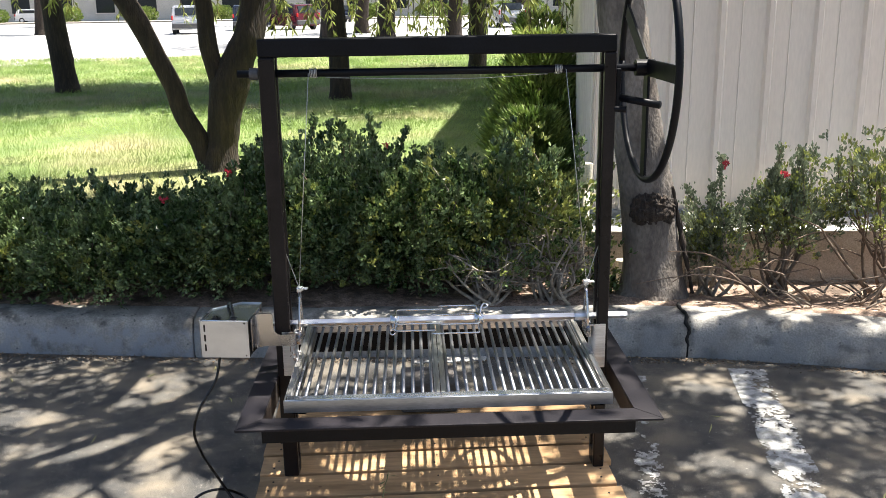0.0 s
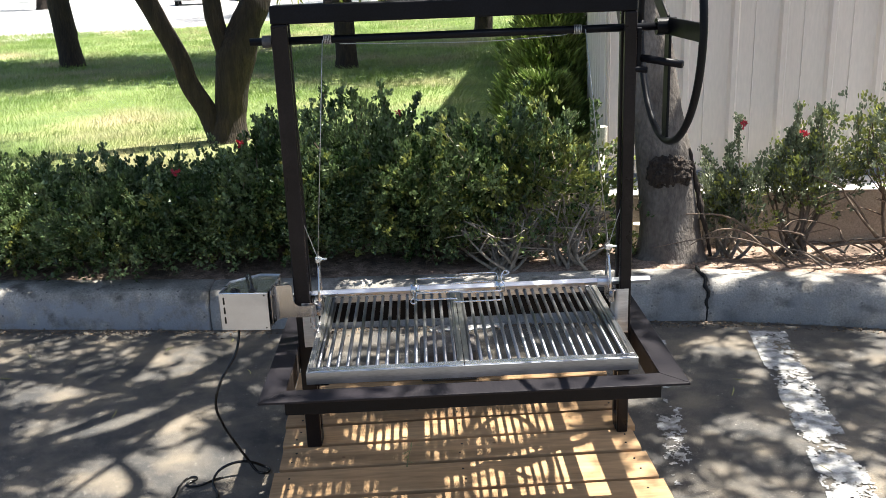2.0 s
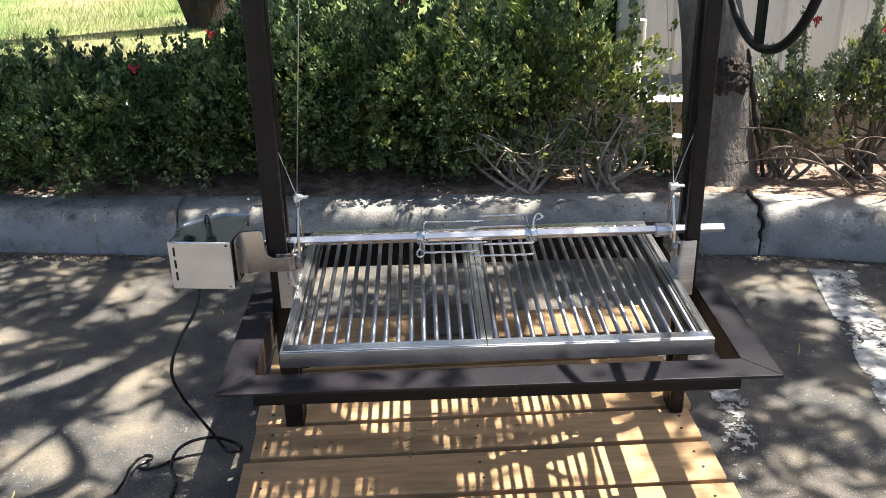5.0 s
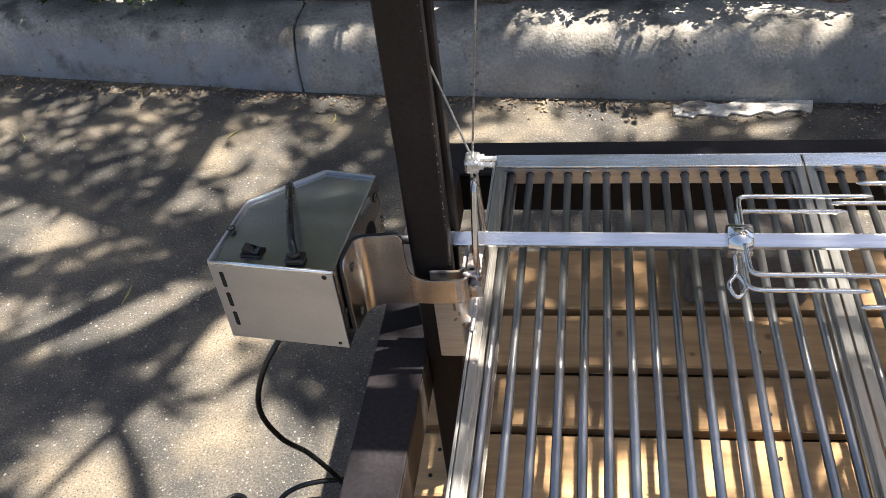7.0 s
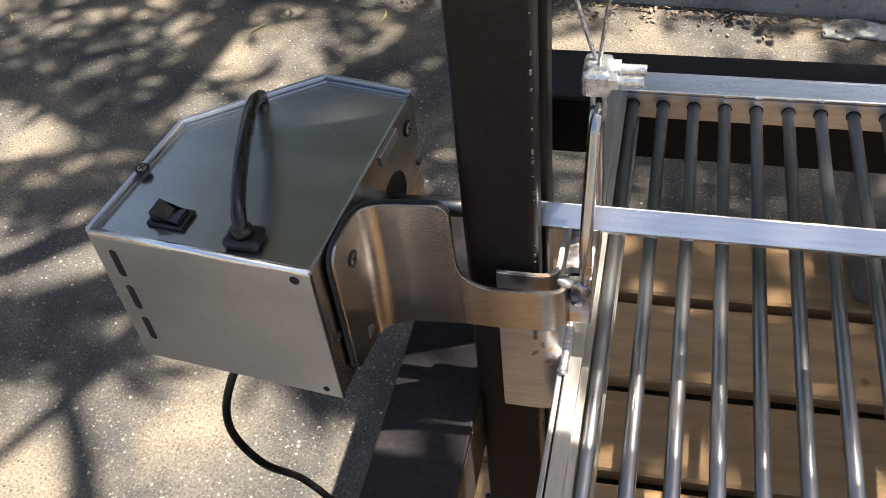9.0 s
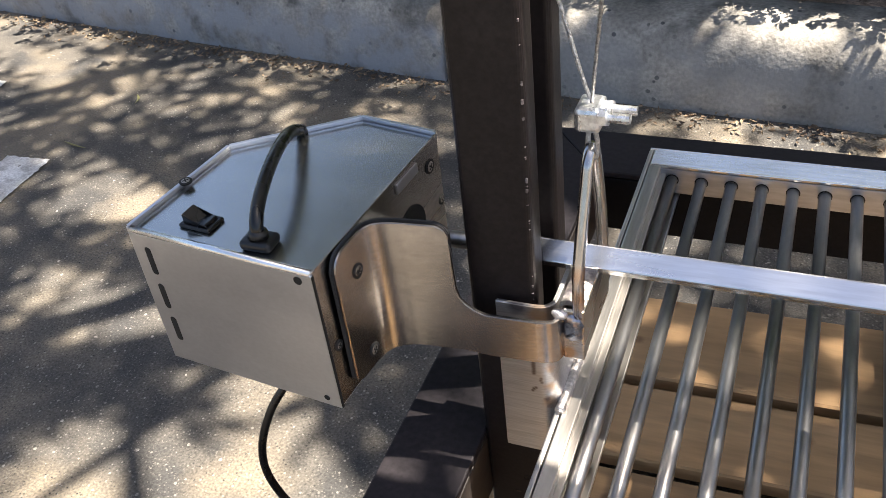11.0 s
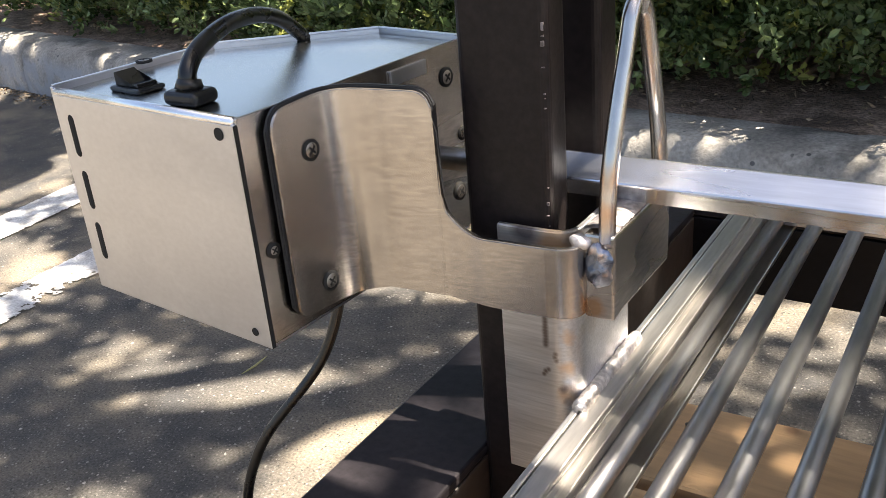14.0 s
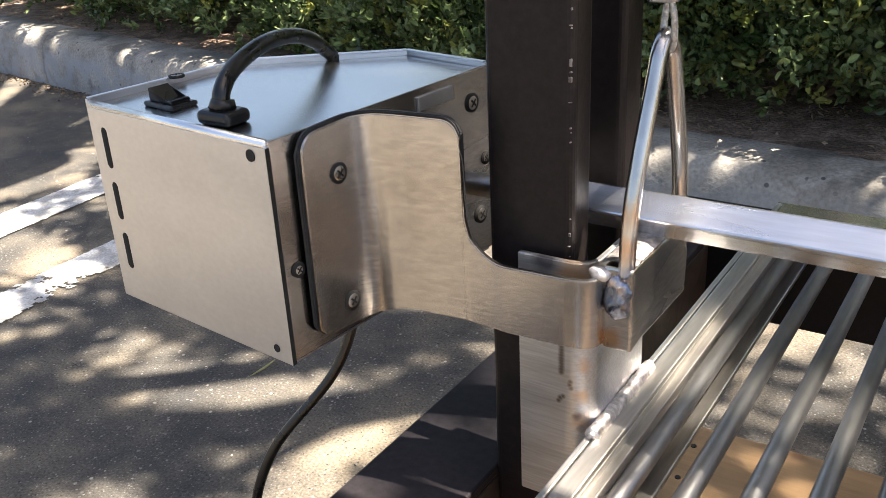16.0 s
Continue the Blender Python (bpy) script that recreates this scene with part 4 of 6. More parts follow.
# ---- wire ropes with clamps ----
for s, xt in ((-1, -0.377), (1, 0.362)):
    rope = thing("lifting_rope", "thin steel wire rope with a zinc clamp holding the lifting loop", "wire rope", "lifting ropes", at=(s * 0.44, 0.337, 0.73))
    lx, cz = s * 0.439, 0.753
    a = sweep("rope", [Vector((lx + s * 0.001, 0.337, cz)), Vector((xt, AY - 0.012, AZ))], 0.0013, M_CABLE, rope, seg=6)
    b = sweep("loop", smooth_path([(lx, 0.333, cz), (lx - s * 0.004, 0.332, 0.74), (lx - s * 0.003, 0.336, 0.726), (lx, 0.3375, 0.7235), (lx + s * 0.003, 0.339, 0.728), (lx + s * 0.003, 0.342, 0.742), (lx, 0.341, cz)], 6), 0.0016, M_CABLE, rope, seg=6)
    tail = smooth_path([(lx, 0.340, cz + 0.004), (lx + s * 0.007, 0.343, cz + 0.02), (lx + s * 0.022, 0.349, cz + 0.065), (lx + s * 0.042, 0.352, cz + 0.125)], 6)
    c = sweep("rope_tail", tail, 0.0013, M_CABLE, rope, seg=6)
    d = part("clamp", slab(lx - 0.009, lx + 0.007, 0.327, 0.349, cz - 0.008, cz + 0.008, 0.003), M_ZINC, rope, "bright zinc rope clamp")
    e = part("clamp_bolt", rod((lx, 0.331, cz + 0.002), (lx + 0.024, 0.329, cz + 0.0035), 0.0030, 12), M_ZINC, rope)
    f = part("clamp_bolt", rod((lx, 0.345, cz), (lx + 0.025, 0.345, cz), 0.0030, 12), M_ZINC, rope)
    h = part("nut", rod((lx + 0.006, 0.3305, cz + 0.0025), (lx + 0.011, 0.330, cz + 0.003), 0.0058, 6), M_ZINC, rope)
    h2 = part("nut", rod((lx + 0.006, 0.345, cz), (lx + 0.011, 0.345, cz), 0.0058, 6), M_ZINC, rope)
    keep_world(rope, a, b, c, d, e, f, h, h2)

# ---- spit rod and forks ----
SY, SZ = 0.339, 0.6435
spit = thing("spit_rod", "bright square-edged stainless spit rod with two meat forks", "spit", at=(0, SY, SZ))


def spit_part(name, bm, mat, label="", smooth=False, parent=None):
    o = part(name, bm, mat, parent or spit, label, smooth)
    if parent is None or parent is spit:
        keep_world(spit, o)
    return o


spit_part("rod", slab(-0.495, 0.569, -0.0080, 0.0080, -0.0080, 0.0080, 0.0011, Matrix.Translation((0, SY, SZ)) @ Matrix.Rotation(radians(40), 4, "X")), M_SPIT, "square stainless bar turned on edge")
spit_part("drive_end", rod((-0.490, SY, SZ), (-0.575, SY, SZ - 0.001), 0.0062, 14), M_ROD, "round drive end entering the motor", True)
spit_part("bushing", rod((0.405, SY, SZ), (0.44, SY, SZ), 0.0165, 18), M_STEEL, "steel bushing")
for xc, d, tip, w in ((-0.152, 1, -0.012, 0.066), (0.108, -1, -0.028, 0.086)):
    fork = spit_part("fork", rod((xc - 0.013, SY, SZ), (xc + 0.013, SY, SZ), 0.0185, 20), M_CHROME, "chrome fork collar with four prongs", True)
    for sy in (-1, 1):
        for sz in (-1, 1):
            yy, zz = SY + sy * w, SZ + sz * 0.011 * (1 if d > 0 else 1.3)
            pts = smooth_path([(xc + d * 0.004, SY + sy * 0.012, SZ + sz * 0.008), (xc + d * 0.004, SY + sy * (w - 0.012), zz), (xc + d * 0.007, SY + sy * (w - 0.003), zz), (xc + d * 0.016, yy, zz), (xc + d * 0.05, yy, zz), (tip - d * 0.02 + sz * 0.012, yy, zz), (tip + sz * 0.012, yy, zz)], 6)
            o = sweep("prong", pts, [0.0029] * (len(pts) - 4) + [0.0024, 0.0018, 0.001, 0.0004], M_CHROME, fork, seg=8)
    sx = xc - d * 0.006
    if d > 0:
        o = sweep("thumb_screw", smooth_path([(sx, SY - 0.018, SZ - 0.006), (sx, SY - 0.038, SZ - 0.012), (sx - 0.008, SY - 0.052, SZ - 0.018), (sx, SY - 0.066, SZ - 0.022), (sx + 0.009, SY - 0.054, SZ - 0.018), (sx + 0.001, SY - 0.040, SZ - 0.013)], 6), 0.0027, M_CHROME, fork, "wire eye thumb screw", seg=8)
    else:
        o = sweep("thumb_screw", smooth_path([(sx, SY + 0.014, SZ + 0.012), (sx + 0.004, SY + 0.03, SZ + 0.028), (sx + 0.014, SY + 0.038, SZ + 0.036), (sx + 0.024, SY + 0.030, SZ + 0.03), (sx + 0.008, SY + 0.026, SZ + 0.024)], 6), 0.0027, M_CHROME, fork, seg=8)

# ---- rotisserie motor ----
motor = thing("rotisserie_motor", "stainless rotisserie motor box with a black cord, clipped to the upright", "motor", at=(-0.65, 0.31, 0.58))
BZ0, BZ1 = 0.579, 0.6955
OUT = [(-0.725, 0.238), (-0.581, 0.2235), (-0.5655, 0.392), (-0.629, 0.4035), (-0.711, 0.344)]


def motor_part(name, bm, mat, label="", smooth=False, parent=None):
    o = part(name, bm, mat, parent or motor, label, smooth)
    if parent is None or parent is motor:
        keep_world(motor, o)
    return o


def shrink(outline, d):
    c = Vector((sum(p[0] for p in outline) / len(outline), sum(p[1] for p in outline) / len(outline)))
    return [tuple(c + (Vector(p) - c) * (1 - d / (Vector(p) - c).length)) for p in outline]


motor_part("housing", prism(shrink(OUT, 0.0022), BZ0 + 0.002, BZ1 - 0.004, 0.0012), M_STEEL, "brushed stainless housing")
motor_part("lid", prism(shrink(OUT, 0.0034), BZ1 - 0.0038, BZ1 - 0.0026, 0.0003), M_TOP_SHEET, "smooth reflective top sheet")
fl, fr, br, ap, kl = [Vector((*p, 0)) for p in OUT]


def wall_panel(name, p, q, z0, z1, t, mat, label="", bevel=0.0006):
    d = (q - p).normalized()
    inw = Vector((-d.y, d.x, 0))
    return motor_part(name, prism([(p.x, p.y), (q.x, q.y), tuple((q + inw * t).xy), tuple((p + inw * t).xy)], z0, z1, bevel), mat, label)


def lerp(p, q, t):
    return p + (q - p) * t


wall_panel("front_panel", lerp(fl, fr, 0.0), lerp(fl, fr, 0.997), BZ0, BZ1 - 0.0035, 0.0020, M_STEEL, "brushed stainless front panel")
# rolled edge along the top of the front panel
o = sweep("rolled_edge", [lerp(fl, fr, 0.002) + Vector((0.0006, 0.0024, BZ1 - 0.0030)), lerp(fl, fr, 0.99) + Vector((0, 0.0024, BZ1 - 0.0030))], 0.0026, M_STEEL_X, motor, seg=12)
keep_world(motor, o)
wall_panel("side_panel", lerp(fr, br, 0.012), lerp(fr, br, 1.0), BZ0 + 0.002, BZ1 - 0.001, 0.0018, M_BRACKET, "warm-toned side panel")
for p, q in ((br, ap), (ap, kl), (kl, fl)):
    wall_panel("rim_panel", p, q, BZ0 + 0.002, BZ1 + 0.0005, 0.0018, M_STEEL, "")
    d = (q - p).normalized()
    inw = Vector((-d.y, d.x, 0))
    motor_part("lip", prism([tuple((lerp(p, q, 0.01)).xy), tuple(lerp(p, q, 0.99).xy), tuple((lerp(p, q, 0.99) + inw * 0.0030).xy), tuple((lerp(p, q, 0.01) + inw * 0.0030).xy)], BZ1 + 0.0006, BZ1 + 0.0014, 0.0003), M_STEEL)
motor_part("seam", prism([tuple((fr + Vector((0.0003, -0.0002, 0))).xy), tuple((fr + Vector((0.0005, 0.0022, 0))).xy), tuple((fr + Vector((-0.0008, 0.0024, 0))).xy), tuple((fr + Vector((-0.0001, -0.0001, 0))).xy)], BZ0 + 0.0005, BZ1 - 0.004, 0.0001), M_DARK, "dark open seam between front and side sheet")
motor_part("bottom", prism(shrink(OUT, 0.002), BZ0, BZ0 + 0.0018, 0.0004), M_STEEL)


def on_front(u, z, off=0.0):
    """A place on the front panel: u from its left edge, 0 to 1."""
    d = (fr - fl).normalized()
    p = lerp(fl, fr, u) + Vector((d.y, -d.x, 0)) * off
    return Vector((p.x, p.y, z))


for z0, z1 in ((0.658, 0.683), (0.628, 0.652), (0.598, 0.622)):
    pts = [on_front(0.092, z0 + 0.003, -0.0006), on_front(0.092, z1 - 0.003, -0.0006)]
    vs, fs = sweep_data([pts[0] - Vector((0, 0, 0.0024)), pts[0] - Vector((0, 0, 0.0015)), pts[0], pts[1], pts[1] + Vector((0, 0, 0.0015)), pts[1] + Vector((0, 0, 0.0024))], [0.0012, 0.0025, 0.0033, 0.0033, 0.0025, 0.0012], 10)
    vs = [(x, pts[0].y + (y - pts[0].y) * 0.35, z) for x, y, z in vs]
    o = raw("vent_slot", vs, fs, M_DARK, motor, "dark ventilation slot")
    keep_world(motor, o)
for u, z, r in ((0.926, 0.6868, 0.0030), (0.925, 0.586, 0.0022)):
    p = on_front(u, z)
    d = (fr - fl).normalized()
    nrm = Vector((d.y, -d.x, 0))
    motor_part("hole", rod(p - nrm * 0.001, p + nrm * 0.0004, r, 16), M_DARK, "dark round hole")


def screw(p, nrm, r, parent=None):
    """A cross-head machine screw lying on a face."""
    nrm = nrm.normalized()
    bm = bmesh.new()
    bmesh.ops.create_uvsphere(bm, u_segments=16, v_segments=8, radius=r)
    bmesh.ops.delete(bm, geom=[v for v in bm.verts if v.co.z < -0.0001], context="VERTS")
    q = Matrix.Translation(p) @ nrm.to_track_quat("Z", "Y").to_matrix().to_4x4()
    bm.transform(q @ Matrix.Diagonal((1, 1, 0.28, 1)))
    s = motor_part("screw", bm, M_SCREW, "cross-head screw", True, parent)
    bm = bmesh.new()
    for a in (45, 135):
        b2 = slab(-r * 0.55, r * 0.55, -r * 0.11, r * 0.11, r * 0.17, r * 0.31, 0, Matrix.Rotation(radians(a), 4, "Z"))
        b2.transform(q)
        me = bpy.data.meshes.new("tmp")
        b2.to_mesh(me)
        b2.free()
        bm.from_mesh(me)
        bpy.data.meshes.remove(me)
    motor_part("recess", bm, M_DARK, "", False, s if parent is None else None)
    # flat dark disc drawn for the shaded countersink round the head
    motor_part("washer", rod(p - nrm * 0.0006, p + nrm * 0.0007, r * 1.16, 20), M_DARK, "", True)


sd = (br - fr).normalized()
sn = Vector((sd.y, -sd.x, 0))
for t, z in ((0.905, 0.676), (0.935, 0.606)):
    p = lerp(fr, br, t)
    screw(Vector((p.x, p.y, z)) + sn * 0.0003, sn, 0.0048)
for t, z in ((0.97, 0.640), (0.062, 0.628)):
    p = lerp(fr, br, t)
    screw(Vector((p.x, p.y, z)) + sn * 0.0003, sn, 0.0034)
p = lerp(kl, fl, 0.5)
screw(Vector((p.x + 0.004, p.y + 0.002, BZ1 + 0.0014)), Vector((0, 0, 1)), 0.0040)
p = lerp(fr, br, 0.70)
motor_part("drive_hole", rod(Vector((p.x, p.y, 0.643)) - sn * 0.002, Vector((p.x, p.y, 0.643)) + sn * 0.0007, 0.0195, 24), M_DARK, "round drive opening")
q = lerp(fr, br, 0.62)
q2 = lerp(fr, br, 0.80)
motor_part("tab", prism([tuple(q.xy), tuple((q + sn * 0.0016).xy), tuple((q2 + sn * 0.0016).xy), tuple(q2.xy)], BZ1 - 0.013, BZ1 - 0.005, 0.0007), M_STEEL, "folded sheet tab")
# rocker switch and strain relief
mm = Matrix.Translation((-0.678, 0.256, BZ1 - 0.0026)) @ Matrix.Rotation(radians(-6), 4, "Z")
sw = motor_part("switch", slab(-0.0125, 0.0125, -0.0085, 0.0085, 0, 0.0028, 0.0012, mm), M_PLASTIC, "black rocker switch")
motor_part("rocker", prism([(-0.0095, 0.0028), (0.0095, 0.0028), (0.0085, 0.0048), (0.0005, 0.0036), (-0.0085, 0.0098), (-0.0095, 0.0095)], -0.0062, 0.0062, 0.0005, mm @ Matrix(((1, 0, 0, 0), (0, 0, -1, 0), (0, 1, 0, 0), (0, 0, 0, 1)))), M_PLASTIC, "", False, sw)
CB = Vector((-0.6265, 0.2440, BZ1 - 0.0026))
mm = Matrix.Translation(CB)
motor_part("strain_relief", slab(-0.011, 0.011, -0.0085, 0.0085, 0, 0.0072, 0.0030, mm, seg=4), M_PLASTIC, "glossy black plastic cord grip")
motor_part("grip_collar", rod(CB + Vector((0, 0, 0.007)), CB + Vector((0, 0.001, 0.0115)), 0.0070, 18, 0.0056), M_PLASTIC, "", True)
cord = smooth_path([CB + Vector((0, 0, 0.006)), (-0.6270, 0.2455, 0.7080), (-0.631, 0.260, 0.7165), (-0.6395, 0.292, 0.7215), (-0.651, 0.330, 0.7170), (-0.662, 0.362, 0.7035), (-0.672, 0.390, 0.680), (-0.695, 0.435, 0.610), (-0.718, 0.450, 0.518), (-0.735, 0.427, 0.428), (-0.784, 0.387, 0.349), (-0.806, 0.375, 0.271), (-0.790, 0.380, 0.195), (-0.768, 0.408, 0.120), (-0.736, 0.412, 0.058), (-0.706, 0.402, 0.014), (-0.686, 0.398, 0.0052), (-0.668, 0.406, 0.0050), (-0.668, 0.424, 0.0060), (-0.690, 0.428, 0.016), (-0.722, 0.416, 0.038), (-0.758, 0.404, 0.048), (-0.797, 0.395, 0.042), (-0.826, 0.382, 0.028), (-0.838, 0.358, 0.012), (-0.830, 0.325, 0.0046), (-0.808, 0.270, 0.0045), (-0.815, 0.16, 0.0045), (-0.85, -0.05, 0.0045), (-0.92, -0.4, 0.0045), (-1.0, -0.7, 0.0045)], 10)
o = sweep("power_cord", cord, 0.0044, M_CORD, motor, "glossy black round power cord", seg=12)
keep_world(motor, o)
tail = smooth_path([(-0.812, 0.385, 0.0042), (-0.838, 0.372, 0.0042), (-0.872, 0.346, 0.0042), (-0.904, 0.338, 0.0042), (-0.923, 0.345, 0.0042), (-0.924, 0.355, 0.0042), (-0.900, 0.380, 0.0042), (-0.903, 0.394, 0.0042), (-0.922, 0.396, 0.0042), (-0.936, 0.378, 0.0042), (-0.947, 0.335, 0.0042), (-0.946, 0.295, 0.0042), (-0.955, 0.24, 0.0042)], 8)
tagged(sweep("cord_tail", tail, 0.0036, M_CORD, seg=8), "thin black cord end curled on the asphalt", "cord")


def bent_sheet(name, mat, label, stations, thick, parent, arm=0.0):
    """A bent sheet: stations of (x, y, z low, z high) in plan, with rounded bends."""
    n = len(stations)
    vs = []
    for i, (x, y, a, b) in enumerate(stations):
        p0, p1 = stations[max(i - 1, 0)], stations[min(i + 1, n - 1)]
        d = Vector((p1[0] - p0[0], p1[1] - p0[1], 0)).normalized()
        nn = Vector((d.y, -d.x, 0)) * (thick if x < -0.5170 else arm or thick)
        vs += [(x, y, a), (x, y, b), (x - nn.x, y - nn.y, b), (x - nn.x, y - nn.y, a)]
    fs = []
    for i in range(n - 1):
        for k in range(4):
            fs.append((i * 4 + k, i * 4 + (k + 1) % 4, (i + 1) * 4 + (k + 1) % 4, (i + 1) * 4 + k))
    fs += [(3, 2, 1, 0), tuple((n - 1) * 4 + k for k in range(4))]
    bm = bmesh.new()
    bv = [bm.verts.new(v) for v in vs]
    for f in fs:
        bm.faces.new([bv[i] for i in f])
    bmesh.ops.recalc_face_normals(bm, faces=bm.faces[:])
    sharp = [e for e in bm.edges if len(e.link_faces) == 2 and e.calc_face_angle(0) > 0.9]
    bmesh.ops.bevel(bm, geom=sharp, offset=0.0006, segments=2, affect="EDGES")
    o = motor_part(name, bm, mat, label, False, parent)
    return o


def bracket_stations():
    """Plan line of the clip from the motor's side, round a bend, to the arm before the upright."""
    plan = [(-0.5735, 0.2385), (-0.5722, 0.254), (-0.5700, 0.268), (-0.5665, 0.2755), (-0.560, 0.2795), (-0.550, 0.2815), (-0.540, 0.2825), (-0.516, 0.2845), (-0.500, 0.2858), (-0.470, 0.2872), (-0.4630, 0.2878), (-0.4570, 0.2890), (-0.4525, 0.2918), (-0.4503, 0.2960), (-0.4500, 0.3000)]
    out = []
    for p in smooth_path([(x, y, 0) for x, y in plan], 12):
        s = p.x
        if s < -0.5700:
            u = p.y - 0.2385
            c = max(0.0, 1 - u / 0.010)
            zt = 0.6935 - 0.010 * (1 - math.sqrt(max(0.0, 1 - c * c))) + 0.002 * min(1, u / 0.03)
            zb = 0.5885 + 0.008 * (1 - math.sqrt(max(0.0, 1 - c * c))) - 0.001 * min(1, u / 0.03)
        elif s < -0.5175:
            c = max(0.0, 1 - (-0.5175 - s) / 0.010)
            zt = 0.6955 - 0.010 * (1 - math.sqrt(max(0.0, 1 - c * c)))
            zb = 0.5875 + 0.0045 * min(1.0, (s + 0.570) / 0.02)
        else:
            u = min(1.0, (s + 0.5175) / 0.022)
            zt = 0.6255 + 0.0165 * (1 - u) ** 2
            zb = 0.592 - 0.0025 * u
        if out and out[-1][0] < -0.5175 <= s:
            yy, zl = out[-1][1], out[-1][2]
            out.append((-0.5186, yy, zl, 0.6835))
            out.append((-0.5176, yy + 0.0001, zl, 0.674))
            out.append((-0.5166, yy + 0.0002, zl, 0.646))
            continue
        out.append((p.x, p.y, zb, zt))
    return out


stations = bracket_stations()
clip = bent_sheet("clip", M_BRACKET, "bent scuffed stainless clip plate", stations, 0.0018, motor, 0.0032)
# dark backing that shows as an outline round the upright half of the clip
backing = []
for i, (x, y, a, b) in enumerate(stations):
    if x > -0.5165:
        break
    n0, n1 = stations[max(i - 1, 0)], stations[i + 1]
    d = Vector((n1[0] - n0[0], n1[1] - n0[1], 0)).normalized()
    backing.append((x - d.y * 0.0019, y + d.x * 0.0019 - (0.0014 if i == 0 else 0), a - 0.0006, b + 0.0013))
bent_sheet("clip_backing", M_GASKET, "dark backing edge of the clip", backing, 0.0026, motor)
for z, yy in ((0.670, 0.2605), (0.601, 0.2615)):
    screw(Vector((-0.5722 + 0.0, yy, z)) + Vector((0.0008, 0, 0)), Vector((1, -0.08, 0)), 0.0046)


# ---- planting: shrubs ----
rng = np.random.default_rng(7)


def shrub(x, y, base, rx, ry, h, seed, label, leaf=M_LEAF, tips=900, per=7, size=(0.036, 0.021), bare=0.0, light=0.0, twig=M_TWIG, stems=10, skirt=0.0, sprigs=0):
    """A woody shrub: stems fanning from the ground, shoots with leaf rosettes over an uneven crown."""
    rg = np.random.default_rng(seed)
    t = thing("shrub", label, "shrub", "hedge shrubs", at=(x, y, base))
    stalks = []
    lobes = []
    for k in range(stems):
        a = rg.uniform(0, 2 * math.pi)
        r = rg.uniform(0.35, 0.8)
        top = Vector((rx * r * math.cos(a), ry * r * math.sin(a), h * rg.uniform(0.62, 0.98)))
        mid = top * 0.5 + Vector(rg.normal(size=3) * 0.05)
        mid.z = top.z * 0.42
        p = smooth_path([(rg.normal() * 0.05, rg.normal() * 0.05, -0.02), mid, top], 5)
        stalks.append(sweep_data(p, [0.011 * (1 - 0.75 * i / (len(p) - 1)) for i in range(len(p))], 5))
        lobes.append(top)
        for q in range(3):
            b = p[int(rg.integers(4, len(p) - 2))]
            e = b + Vector((rg.normal() * rx * 0.35, rg.normal() * ry * 0.35, abs(rg.normal()) * h * 0.22))
            pp = smooth_path([b, b.lerp(e, 0.5) + Vector(rg.normal(size=3) * 0.02), e], 3)
            stalks.append(sweep_data(pp, [0.005 * (1 - 0.7 * i / (len(pp) - 1)) for i in range(len(pp))], 4))
            lobes.append(e)
    # upright leafy shoots that break the outline
    shoot_tips = []
    for k in range(sprigs):
        b = lobes[int(rg.integers(0, len(lobes)))]
        e = Vector((b.x + rg.normal() * 0.04, b.y + rg.normal() * 0.04, h * rg.uniform(1.08, 1.36)))
        pp = smooth_path([b, b.lerp(e, 0.6) + Vector(rg.normal(size=3) * 0.012), e], 5)
        stalks.append(sweep_data(pp, 0.0028, 4))
        shoot_tips += [tuple(q) for q in pp[3:] for r in range(2)]
    raw("branchwork", *join_data(stalks), twig, t, smooth=True)
    lob = np.array([tuple(v) for v in lobes])
    pick = lob[rg.integers(0, len(lob), tips)]
    c = pick + rg.normal(size=(tips, 3)) * np.array([rx * 0.20, ry * 0.20, h * (0.13 if bare < 1 else 0.09)])
    c[:, 2] = np.abs(c[:, 2] - 0.05) + 0.05
    if skirt:
        m = int(tips * skirt)
        aa = rg.uniform(0, 2 * math.pi, m)
        rr = rg.uniform(0.75, 1.08, m)
        c[:m] = np.stack([np.cos(aa) * rx * rr, np.sin(aa) * ry * rr, rg.uniform(0.22, 0.85, m) * h], 1) + rg.normal(size=(m, 3)) * 0.03
    low = c[:, 2] / h
    keep = rg.uniform(size=tips) > bare * np.clip(1.1 - low * 1.5, 0, 1)
    c = c[keep]
    if shoot_tips:
        c = np.concatenate([c, np.array(shoot_tips)])
    out = c - np.array([0, 0, h * 0.45])
    up = out / np.maximum(np.linalg.norm(out, axis=1, keepdims=True), 1e-3) + np.array([0, 0, 0.7])
    n = len(c)
    # yellow-green share of the leaves, partly standing in for sun on them
    nl = int(n * light)
    if nl:
        tagged(raw("young_growth", *rosettes(c[:nl], up[:nl], per, size[0], size[1], rg, 0.62), M_LEAF_LIGHT, t), "yellow-green leaves of the shrub, partly lightened as if sunlit", kind="stuff")
    tagged(raw("foliage", *rosettes(c[nl:], up[nl:], per, size[0], size[1], rg, 0.62), leaf, t), "dense small leaves of the shrub", kind="stuff")
    return t


